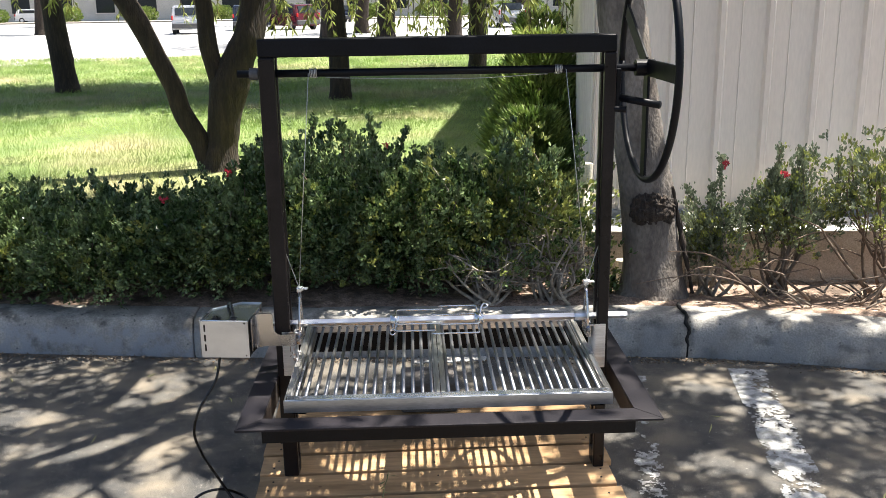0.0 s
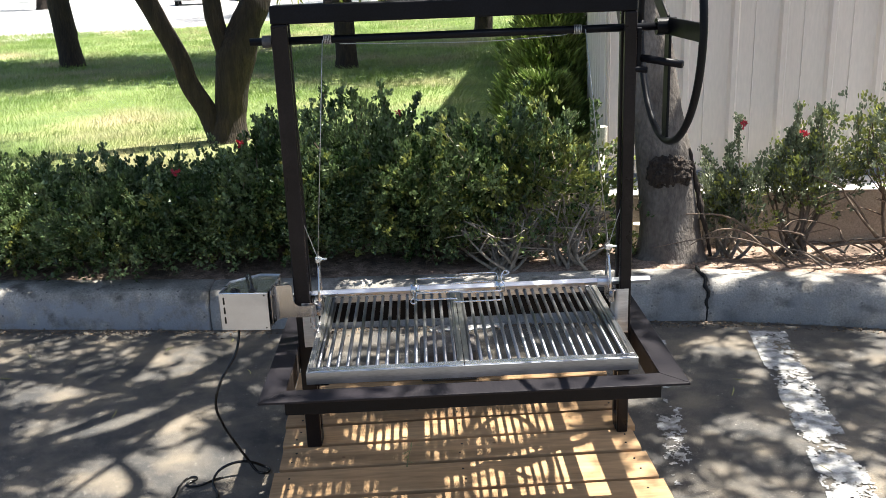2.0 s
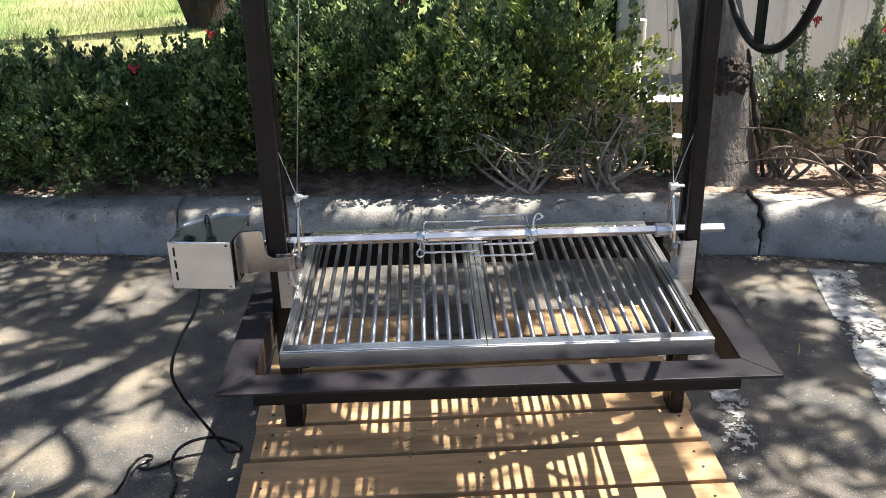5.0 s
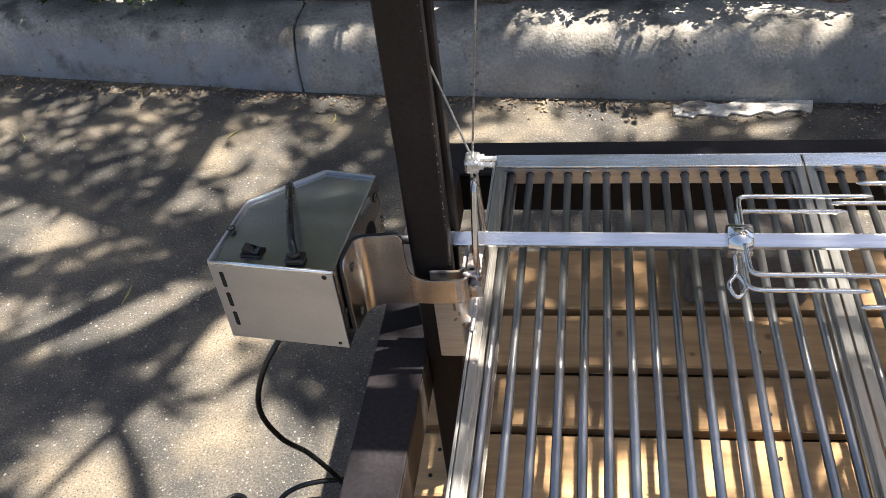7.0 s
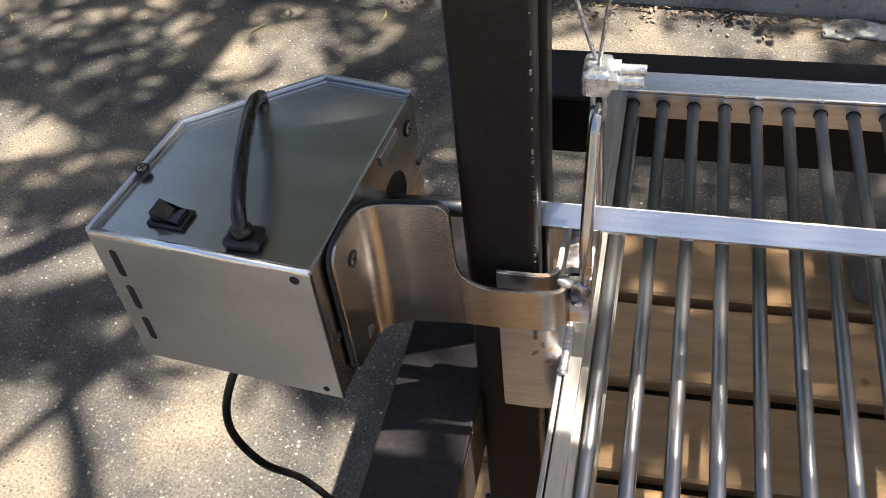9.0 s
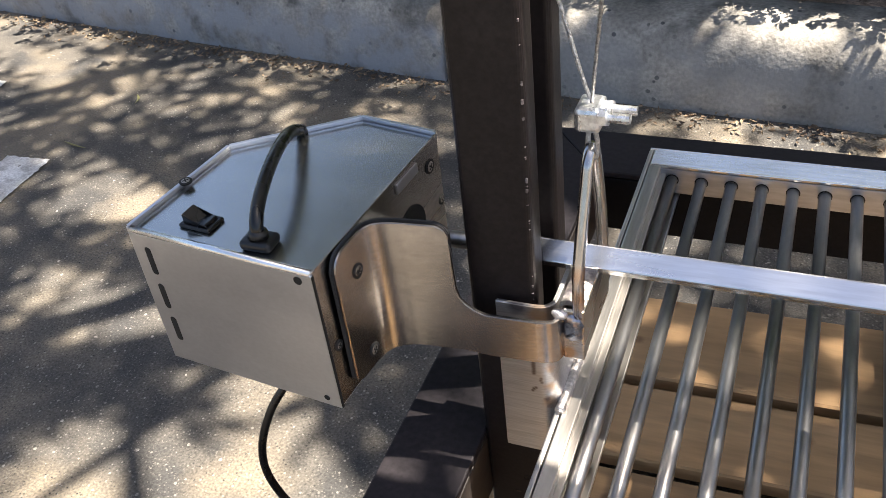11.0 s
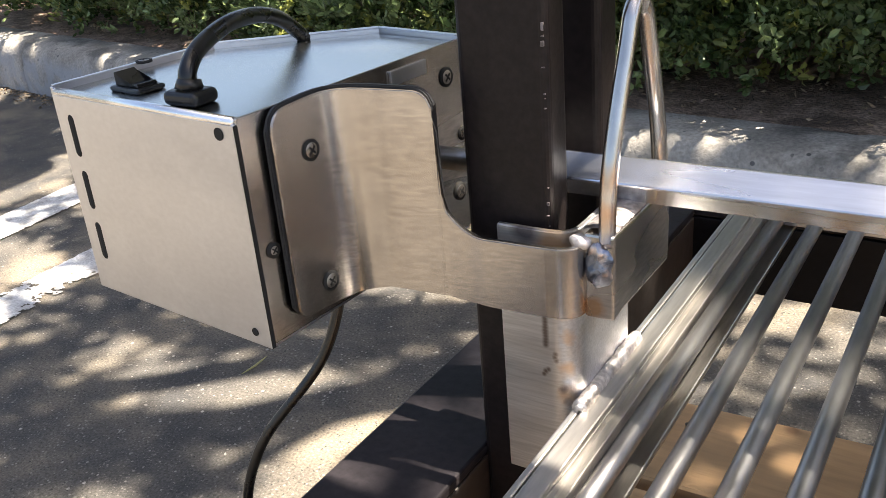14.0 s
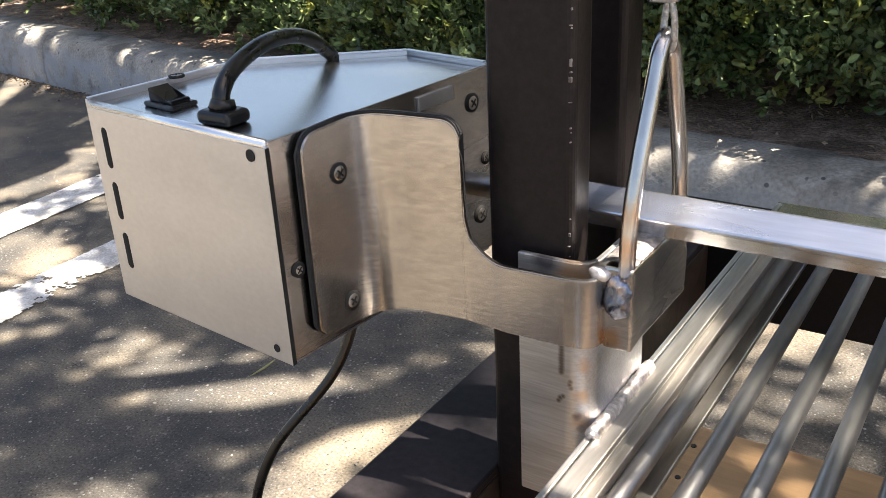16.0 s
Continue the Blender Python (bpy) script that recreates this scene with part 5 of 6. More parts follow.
HEDGE = [(-4.6, 0.80), (-3.9, 0.47), (-3.25, 0.46), (-2.65, 0.42), (-2.15, 0.40), (-1.65, 0.43), (-1.15, 0.42), (-0.74, 0.58), (-0.38, 0.62), (-0.05, 0.50), (0.27, 0.55), (0.50, 0.52)]
# right end gets more pale leaves and twigs in place of missing sunlight
for k, (x, h) in enumerate(HEDGE):
    shrub(x, curb_line(x) + (0.50 if -1.8 < x < -1.2 else 0.60 if x < -1 else 0.60 if x < -0.1 else 0.61), 0.18, 0.42, 0.44 if x < -1 else 0.40, h + 0.05 * math.sin(k * 2.4), 100 + k, "dense dark green flowering shrub in the hedge behind the curb", size=(0.025, 0.0155), tips=2600 if x < 0.0 else 1500 if x < 0.2 else 850, twig=M_TWIG if x < 0.2 else M_TWIG_GREY, per=11, light=0.07 if x < 0.2 else 0.5, bare=0.1 if x < 0.2 else 1.5, stems=14 if x < 0.2 else 22, skirt=0.45 if x < -0.7 else 0.25 if x < 0.2 else 0.0, sprigs=11)
shrub(0.60, 1.90, 0.18, 0.30, 0.12, 0.36, 133, "twiggy half-dead shrub with yellow-green leaves at the curb", tips=150, per=9, size=(0.021, 0.0125), light=0.6, bare=1.0, stems=26, twig=M_TWIG_GREY)
shrub(0.25, 1.88, 0.18, 0.28, 0.10, 0.28, 134, "low twiggy half-dead shrub behind the curb", tips=120, per=9, size=(0.021, 0.0125), light=0.4, bare=0.9, stems=22, twig=M_TWIG_GREY)
shrub(0.84, 2.06, 0.14, 0.08, 0.05, 0.14, 131, "low green weed beside the curb", tips=60, light=0.25, stems=6, twig=M_TWIG_PALE)
shrub(1.40, 2.06, 0.14, 0.17, 0.12, 0.42, 141, "sparse twiggy shrub with grey-green leaves by the footing", leaf=M_LEAF_GREY, tips=620, per=10, size=(0.021, 0.0125), bare=1.5, light=0.25, twig=M_TWIG_GREY, stems=10, sprigs=4)
shrub(1.76, 2.06, 0.14, 0.27, 0.13, 0.56, 142, "sparse twiggy shrub with grey-green leaves by the footing", leaf=M_LEAF_GREY, tips=900, per=10, size=(0.021, 0.0125), bare=1.6, light=0.25, twig=M_TWIG_PALE, stems=13, sprigs=8)
shrub(2.28, 1.95, 0.14, 0.34, 0.16, 0.74, 152, "leggy shrub with yellow-green leaves on bare branches", leaf=M_LEAF_GREY, tips=560, per=9, size=(0.024, 0.013), bare=1.9, light=0.55, twig=M_TWIG, stems=9)
shrub(3.0, 1.7, 0.18, 0.45, 0.3, 0.7, 163, "leggy shrub with yellow-green leaves on bare branches", leaf=M_LEAF_GREY, tips=500, per=7, bare=0.8, light=0.3, twig=M_TWIG_PALE)

# red blooms
for x, y, z in ((-1.27, 1.97, 0.707), (-0.96, 2.0, 0.829), (1.355, 1.8, 0.855), (1.641, 1.8, 0.80), (-0.205, 2.0, 0.94)):
    rg = np.random.default_rng(int(abs(x) * 1000))
    n = 16
    d = rg.normal(size=(n, 3)) + np.array([0, -0.6, 0.5])
    tagged(raw("blossom", *leaf_data(np.tile([[x, y, z]], (n, 1)) + rg.normal(size=(n, 3)) * 0.005, d, 0.02, 0.015, rg), M_FLOWER), "small red shrub blossom", "flower", "blossoms")

# dead twigs lying on the bed
for k in range(26):
    x = rng.uniform(1.2, 2.6) if k < 16 else rng.uniform(0.1, 0.95)
    y = curb_line(x) + rng.uniform(0.24, 0.55)
    a, l = rng.uniform(0, math.pi), rng.uniform(0.15, 0.5)
    p = Vector((x, y, 0.195))
    q = p + Vector((math.cos(a) * l, math.sin(a) * l * 0.4, rng.uniform(0.0, 0.14)))
    pts = smooth_path([p, p.lerp(q, 0.5) + Vector((0, 0.02, rng.uniform(0, 0.05))), q], 4)
    tagged(sweep("dead_twig", pts, [0.006 * (1 - 0.7 * i / (len(pts) - 1)) for i in range(len(pts))], M_TWIG_PALE, seg=5), "dry grey fallen twig on the planting bed", "twig", "fallen twigs")

# bare arching branches of the leggy shrubs
for k in range(13):
    x0, y0 = 1.55 + 0.75 * rng.uniform(), 1.80 + 0.08 * rng.normal()
    a = rng.uniform(-0.1, 1.1)
    l = rng.uniform(0.35, 0.85)
    p = Vector((x0, y0, 0.19))
    q = p + Vector(((l if k % 2 else -l) * math.cos(a), -0.08 + 0.12 * rng.normal(), l * math.sin(a) * 0.7 + 0.05))
    way = [p] + [p.lerp(q, f) + Vector((0.03 * rng.normal(), 0.02 * rng.normal(), 0.09 * math.sin(math.pi * f) + 0.025 * rng.normal())) for f in (0.25, 0.5, 0.75)] + [q]
    pts = smooth_path(way, 5)
    thick = rng.uniform(0.005, 0.010)
    tagged(sweep("bare_branch", pts, [thick * (1 - 0.75 * i / (len(pts) - 1)) for i in range(len(pts))], M_TWIG, seg=6), "bare grey-brown shrub branch arching over the bed", "branch", "bare branches")

# leaf litter
n = 5200
lx = rng.uniform(-4, 3.4, n)
ly = np.array([curb_line(v) for v in lx]) + np.where(rng.uniform(size=n) < 0.5, rng.uniform(0.2, 0.75, n), -0.008 - np.abs(rng.normal(0, 0.04, n)))
lz = np.where(ly > np.array([curb_line(v) for v in lx]) + 0.19, 0.200, 0.004)
tagged(raw("leaf_litter", *leaf_data(np.stack([lx, ly, lz], 1), np.stack([rng.normal(size=n), rng.normal(size=n), rng.normal(size=n) * 0.15], 1), 0.016, 0.007, rng), M_DRY), "dry brown leaf litter along the curb", "leaf litter", kind="stuff")
for k in range(22):
    x, y = (rng.uniform(-2.4, -0.8), rng.uniform(0.1, 1.6)) if k < 12 else (rng.uniform(0.75, 2.0), rng.uniform(-0.2, 1.3))
    a, l, c = rng.uniform(0, 2 * math.pi), rng.uniform(0.04, 0.09), rng.uniform(-0.5, 0.5)
    pts = [Vector((x + math.cos(a + c * s) * l * s, y + math.sin(a + c * s) * l * s, 0.005 + 0.008 * abs(s - 0.5))) for s in np.linspace(0, 1, 7)]
    vs, fs = sweep_data(pts, [0.0005, 0.0018, 0.0027, 0.003, 0.0027, 0.0018, 0.0005], 6)
    vs = [(px, py, 0.003 + (pz - 0.003) * 0.3) for px, py, pz in vs]
    tagged(raw("fallen_leaf", vs, fs, M_GREENLEAF, smooth=True), "narrow yellow-green fallen leaf on the asphalt", "leaf", "fallen leaves")


# ---- trees ----
def tree(name, label, trunks, bark, crown, leaf_size, n_leaf, seed, leaf=M_CANOPY, clumps=60, wob=0.10, tight=1.0, gaps=(), closed=(), veil=None, more=()):
    """Tapered trunks with limbs, and a crown of leafy clumps with gaps. trunks: polylines with radii; crown: (centre, radii, inner gap)."""
    rg = np.random.default_rng(seed)
    base = trunks[0][0]
    t = thing(name, label, "tree", at=base[:3])
    inv = Matrix.Translation(base[:3]).inverted()
    for line in trunks:
        pts = smooth_path([p[:3] for p in line], 7)
        rad = np.interp(np.linspace(0, len(line) - 1, len(pts)), range(len(line)), [p[3] for p in line])
        o = sweep("trunk", pts, rad, bark, t, seg=20, wobble=wob, seed=seed)
        o.matrix_parent_inverse = inv
    crowns = [crown] if crown else []
    for (cx, cy, cz), (rx, ry, rz) in crowns + list(more):
        cc = rg.normal(size=(clumps, 3))
        cc /= np.linalg.norm(cc, axis=1, keepdims=True)
        cc *= rg.uniform(0.35, 1.0, (clumps, 1)) ** 0.6
        cc = cc * [rx, ry, rz] + [cx, cy, cz]
        tops = [Vector(line[-1][:3]) for line in trunks]
        limbs = []
        for c in cc[:: max(1, clumps // 36)]:
            b = min(tops, key=lambda v: (v - Vector(c)).length)
            mid = b.lerp(Vector(c), 0.5) + Vector(rg.normal(size=3) * 0.25)
            pp = smooth_path([b, mid, Vector(c)], 5)
            limbs.append(sweep_data(pp, [0.06 * (1 - 0.85 * i / (len(pp) - 1)) for i in range(len(pp))], 6))
        o = raw("branchwork", *join_data(limbs), bark, t, smooth=True)
        o.matrix_parent_inverse = inv
        c = cc[rg.integers(0, clumps, n_leaf)]
        sp = 0.30 * min(rx, ry, rz * 1.6) * 0.9 * tight
        p = c + rg.normal(size=(n_leaf, 3)) * [sp, sp, sp * 0.55]
        d = rg.normal(size=(n_leaf, 3)) * [1, 1, 0.4] + [0, 0, -0.7]
        # openings in the crown, named by where their light falls
        sx, sy = p[:, 0] - SUN.x / SUN.z * (p[:, 2] - 0.3), p[:, 1] - SUN.y / SUN.z * (p[:, 2] - 0.3)
        keep = np.ones(n_leaf, bool)
        for gx0, gy0, ga, gb in gaps:
            rag = 1 + 0.35 * np.sin(sx * 23 + gy0 * 9) * np.sin(sy * 19 + gx0 * 7)
            keep &= ((sx - gx0) / ga) ** 2 + ((sy - gy0) / gb) ** 2 > rag
        if veil is not None:
            loose = np.array([noise.noise((a * 3.1, b * 4.2, 1.7)) + 0.5 * noise.noise((a * 7.3, b * 9.1, 5.2)) + 0.35 * noise.noise((a * 17.0, b * 21.0, 8.8)) for a, b in zip(sx, sy)])
            small = np.array([0.6 * noise.noise((a * 3.1, b * 4.2, 1.7)) + 0.7 * noise.noise((a * 9.5, b * 11.0, 5.2)) + 0.6 * noise.noise((a * 18.0, b * 22.0, 8.8)) for a, b in zip(sx, sy)])
            loose = np.where((sx > 0.62) & (sy < 1.72), small, loose)
            thin = np.where(sy > 2.65, 0.0, np.where(sy > 1.72, np.where(sx > 0.2, 0.85, np.where(sx > -1.0, 0.40, np.where(sx > -2.1, -0.4, 0.45))), np.where((sy < -0.9) | (sx > 2.5), 0.5, np.where(sx > 0.62, 0.12, np.where((sx < -1.2) & (sx > -2.0) & (sy > 1.25), -0.3, np.where(sx < -2.0, 0.32, 0.0))))))
            keep &= loose < veil - thin
        for gx0, gy0, ga, gb in closed:
            keep |= ((sx - gx0) / ga) ** 2 + ((sy - gy0) / gb) ** 2 < 1
        p, d = p[keep], d[keep]
        o = raw("crown", *leaf_data(p, d, leaf_size, leaf_size * 0.30, rg), leaf, t)
        o.matrix_parent_inverse = inv
    return t


# unseen crown: openings and closed spots placed to shape the dapples below
GAPS = [(-0.72, 1.92, 0.28, 0.05), (0.25, 1.76, 0.30, 0.05), (0.85, 1.74, 0.22, 0.05), (-0.55, 1.80, 0.12, 0.05), (0.55, 2.15, 0.55, 0.20), (0.3, 2.06, 0.80, 0.24), (-2.0, 1.0, 0.30, 0.10), (-0.40, 1.80, 0.10, 0.04), (-0.08, 1.78, 0.13, 0.04), (0.10, 0.46, 0.28, 0.08), (-0.28, 0.33, 0.12, 0.07), (0.12, 0.17, 0.28, 0.07), (-0.47, 0.17, 0.08, 0.07), (-1.0, 0.36, 0.28, 0.12), (-0.87, 0.60, 0.16, 0.10), (-1.45, 0.85, 0.28, 0.05), (-1.49, 1.13, 0.15, 0.08), (-1.14, 1.5, 0.18, 0.06), (-1.2, 1.26, 0.17, 0.05), (-0.2, 1.57, 0.22, 0.05), (1.14, 1.26, 0.12, 0.07), (1.1, 0.6, 0.16, 0.07), (1.38, 0.72, 0.12, 0.05), (1.83, 1.16, 0.20, 0.10), (1.75, 1.78, 0.65, 0.22), (-0.68, 0.03, 0.10, 0.12), (-0.64, 0.32, 0.07, 0.04), (0.36, 0.80, 0.20, 0.10), (-0.38, 0.338, 0.18, 0.028), (-1.4, 1.87, 0.5, 0.05), (-0.85, 0.50, 0.20, 0.12), (-1.06, 0.53, 0.24, 0.08)]
CLOSED = [(-0.42, 1.33, 0.20, 0.11), (-0.22, 1.12, 0.28, 0.13), (-0.20, 0.88, 0.28, 0.10), (-0.63, 0.19, 0.06, 0.03), (-1.30, 0.66, 0.28, 0.07), (-1.28, 0.99, 0.13, 0.04), (-0.76, 1.0, 0.10, 0.08), (-0.87, 1.30, 0.10, 0.06), (-1.6, 1.47, 0.28, 0.08), (-1.85, 0.68, 0.25, 0.06), (-0.80, 0.30, 0.09, 0.06), (1.6, 0.75, 0.18, 0.10), (1.13, 0.86, 0.14, 0.08), (0.72, 0.35, 0.10, 0.10), (-0.48, 0.5, 0.10, 0.10), (-0.2, 0.65, 0.35, 0.045)]
TRUNK = [[(1.1, 2.0, 0.15, 0.2), (1.1, 2.0, 0.22, 0.165), (1.085, 2.0, 0.35, 0.142), (1.06, 2.0, 0.6, 0.133), (1.0, 2.02, 0.95, 0.122), (0.92, 2.05, 1.45, 0.112), (0.88, 2.13, 1.8, 0.106), (0.88, 2.38, 2.3, 0.1), (0.95, 2.3, 3.1, 0.08)], [(0.88, 2.30, 2.2, 0.07), (0.5, 1.9, 2.6, 0.055), (-0.1, 1.5, 3.2, 0.035)], [(0.88, 2.30, 2.2, 0.07), (1.4, 1.6, 2.8, 0.055), (1.9, 1.1, 3.4, 0.035)]]
BOUGHS = [[(0.5, 1.9, 2.6, 0.05), (-0.1, 1.0, 2.9, 0.035), (-0.7, 0.4, 3.1, 0.022), (-1.2, -0.3, 3.2, 0.012)], [(0.2, 1.7, 2.9, 0.04), (-0.6, 1.5, 3.1, 0.028), (-1.4, 1.0, 3.3, 0.014)], [(-0.1, 1.0, 2.9, 0.03), (-0.5, 0.9, 3.2, 0.02), (-1.1, 0.8, 3.5, 0.012)], [(1.4, 1.6, 2.8, 0.04), (1.3, 0.8, 3.1, 0.026), (1.1, 0.0, 3.3, 0.014)]]
# boughs out of view, added to cast branch streaks on the ground
LONG_BOUGHS = [[(0.5, 1.9, 2.6, 0.055), (0.4, 1.2, 3.2, 0.062), (0.2, 0.9, 3.3, 0.056), (-0.02, 0.68, 3.35, 0.050), (-0.45, 0.46, 3.4, 0.040), (-0.9, 0.35, 3.5, 0.026)], [(0.2, 0.9, 3.3, 0.02), (0.12, 0.62, 3.3, 0.016), (0.04, 0.4, 3.35, 0.012), (-0.06, 0.1, 3.4, 0.006)], [(0.4, 1.2, 3.2, 0.02), (0.0, 1.12, 3.3, 0.016), (-0.45, 0.98, 3.3, 0.01), (-0.8, 0.9, 3.4, 0.006)]]
TRUNK, BOUGHS, LONG_BOUGHS = [[[(x, y + (0.157 * z + (0.28 if y > 1.45 else 0) if z > 2.5 else 0), z, r) for x, y, z, r in line] for line in group] for group in (TRUNK, BOUGHS, LONG_BOUGHS)]
# second crown is out of view, added for reflections in the motor lid
tree("street_tree", "leaning grey-barked tree with a knotted trunk between curb and wall", TRUNK + BOUGHS + LONG_BOUGHS, M_BARK, ((0.56, 2.25, 3.75), (3.8, 2.0, 0.6)), 0.115, 60000, 11, clumps=260, tight=1.0, gaps=GAPS, closed=CLOSED, veil=0.16, more=[((-1.0, 4.3, 4.1), (2.6, 0.9, 0.6))])
bm = bmesh.new()
bmesh.ops.create_icosphere(bm, subdivisions=5, radius=0.10, matrix=Matrix.Translation((1.055, 1.900, 0.620)) @ Matrix.Diagonal((1.10, 0.52, 1.02, 1)))
for v in bm.verts:
    v.co += v.normal * (0.018 * noise.noise(v.co * 14) - 0.02 * abs(noise.noise(v.co * 30)) + 0.012 * noise.noise(v.co * 80))
tagged(part("bark_burl", bm, M_BARK_DARK, bpy.data.objects["street_tree"], "dark knotted burl on the trunk", True)).matrix_parent_inverse = Matrix.Translation((1.10, 2.0, 0.15)).inverted()
flap = smooth_path([(1.28, 1.93, 0.19), (1.245, 1.925, 0.33), (1.220, 1.925, 0.43), (1.185, 1.925, 0.58), (1.150, 1.925, 0.73)], 10)
o = sweep("bark_flap", flap, [0.011 + 0.008 * noise.noise(p * 25) for p in flap], M_BARK_DARK, bpy.data.objects["street_tree"], "loose dark strip of bark", seg=10, wobble=0.6, seed=4)
o.matrix_parent_inverse = Matrix.Translation((1.10, 2.0, 0.15)).inverted()
FORK = [
    [(-1.80, 5.8, 0.10, 0.24), (-1.78, 5.8, 0.30, 0.16), (-1.755, 5.8, 0.45, 0.134), (-1.715, 5.8, 0.70, 0.148), (-1.655, 5.8, 0.94, 0.165), (-1.55, 5.8, 1.18, 0.130), (-1.46, 5.82, 1.37, 0.127), (-1.395, 5.85, 1.65, 0.125), (-1.25, 5.9, 2.4, 0.11), (-1.5, 6.0, 4.2, 0.09), (-2.2, 6.0, 6.0, 0.07)],
    [(-1.84, 5.79, 0.15, 0.12), (-1.95, 5.78, 0.46, 0.088), (-2.075, 5.77, 0.70, 0.083), (-2.14, 5.76, 0.945, 0.081), (-2.25, 5.75, 1.19, 0.081), (-2.33, 5.74, 1.38, 0.083), (-2.467, 5.72, 1.66, 0.085), (-3.0, 5.7, 2.6, 0.08), (-3.4, 5.9, 4.5, 0.07)],
    [(-1.70, 5.78, 0.85, 0.095), (-1.79, 5.78, 1.15, 0.078), (-1.82, 5.78, 1.37, 0.074), (-1.83, 5.78, 1.65, 0.072), (-1.95, 5.8, 2.6, 0.065), (-2.3, 6.0, 4.6, 0.05)],
]
tree("lawn_tree", "forked dark-barked tree on the lawn behind the hedge", FORK, M_BARK_DARK, ((-3.3, 6.0, 8.0), (2.4, 1.8, 1.5)), 0.20, 14000, 12, clumps=90)
# next two crowns are unseen, set off their trunks to shade the lawn
tree("lawn_tree", "straight dark-barked tree in the sunlit lawn", [[(-6.1, 14.2, 0.1, 0.26), (-6.12, 14.2, 0.4, 0.195), (-6.2, 14.2, 1.4, 0.18), (-6.3, 14.2, 3, 0.15)]], M_BARK_DARK, ((-4.4, 13.9, 5.6), (4.8, 2.3, 1.6)), 0.28, 30000, 13, clumps=150)
tree("lawn_tree", "dark slim tree in the shade of the lawn", [[(-1.17, 12.0, 0.1, 0.2), (-1.17, 12, 0.5, 0.16), (-1.2, 12, 1.6, 0.14), (-1.25, 12, 3, 0.12)]], M_BARK_DARK, ((1.0, 14.4, 5.2), (3.2, 3.9, 1.5)), 0.26, 27000, 14, clumps=130)
tree("lawn_tree", "dark slim tree near the building", [[(1.4, 18.5, 0.1, 0.24), (1.42, 18.5, 0.6, 0.2), (1.4, 18.5, 3, 0.16)]], M_BARK_DARK, ((1.2, 18.0, 4.6), (3.8, 3, 1.4)), 0.22, 6000, 15)
for k, (x, y, r) in enumerate(((-3.7, 42, 0.45), (-3.3, 36, 0.4), (-1.15, 40.5, 0.42), (2.0, 41.5, 0.35), (-2.85, 53.0, 0.4), (4.4, 60, 0.4), (-24, 60, 0.4), (-12, 80, 0.5), (-34, 90, 0.5), (9, 75, 0.5))):
    tree("street_side_tree", "mature tree far off along the street", [[(x, y, 0.0, r * 1.3), (x, y, 0.6, r), (x + 0.2, y, 3, r * 0.8)]], M_BARK_DARK, ((x, y, 6.2), (4, 4, 2.2)), 0.45, 2600, 30 + k, clumps=50, wob=0.05)

# juniper against the side wall
def juniper(x, y, base, r, h, n, seed, label):
    rg = np.random.default_rng(seed)
    t = thing("juniper", label, "conifer", at=(x, y, base))
    sweep("trunk", [(0, 0, -0.05), (0, 0, h * 0.8)], [0.05, 0.02], M_BARK_DARK, t)
    z = rg.uniform(0.02, 1, n) ** 1.15
    a = rg.uniform(0, 2 * math.pi, n)
    lump = 1 + 0.22 * np.sin(a * 3 + seed) * np.sin(z * 9 + seed) + 0.10 * np.sin(a * 7 + z * 15)
    rad = r * (1 - 0.62 * z ** 2.2) * lump * rg.uniform(0.72, 1.05, n)
    p = np.stack([np.cos(a) * rad, np.sin(a) * rad, z * h], 1)
    d = np.stack([np.cos(a), np.sin(a), np.full(n, 1.1)], 1) + rg.normal(size=(n, 3)) * 0.3
    raw("foliage", *leaf_data(p, d, 0.10, 0.026, rg), M_CONIFER, t)
    return t


juniper(0.95, 5.0, 0.18, 0.36, 1.15, 9000, 5, "dense green juniper bush by the side wall")
juniper(0.80, 4.3, 0.18, 0.30, 0.62, 5000, 6, "low spreading juniper bush by the side wall")
juniper(1.50, 9.0, 0.18, 0.50, 1.25, 5000, 8, "rounded dark evergreen bush by the side wall")

# drooping sprays at the edge of the crowns
def spray(x, y, z, n, seed, mat=M_CANOPY):
    rg = np.random.default_rng(seed)
    t = thing("drooping_branch", "hanging branch of narrow light green leaves", "branch", "drooping branches", at=(x, y, z))
    twigs, ps, ds = [], [], []
    for k in range(n):
        a, b = rg.normal() * 0.5, rg.normal() * 0.25
        l = rg.uniform(0.3, 0.6)
        pts = smooth_path([(a, b, 0.9), (a * 1.2, b * 1.2, 0.45), (a * 1.25 + rg.normal() * 0.05, b * 1.25, 0.45 - l)], 6)
        twigs.append(sweep_data(pts, 0.003, 4))
        for p in pts[4:]:
            for q in range(3):
                ps.append(tuple(p))
                ds.append((rg.normal() * 0.6, rg.normal() * 0.6, -1))
    raw("branchwork", *join_data(twigs), M_TWIG, t)
    raw("foliage", *leaf_data(np.array(ps), np.array(ds), 0.10, 0.022, rg), mat, t)


for k, (x, y, z) in enumerate(((-0.5, 6.2, 1.45), (0.1, 6.6, 1.40), (0.55, 6.0, 1.38), (0.9, 5.2, 1.44), (-1.0, 6.8, 1.5), (0.75, 4.6, 1.46), (0.3, 5.6, 1.42), (-3.0, 6.5, 1.6))):
    spray(x, y, z, 9, 60 + k, M_LEAF_LIGHT)

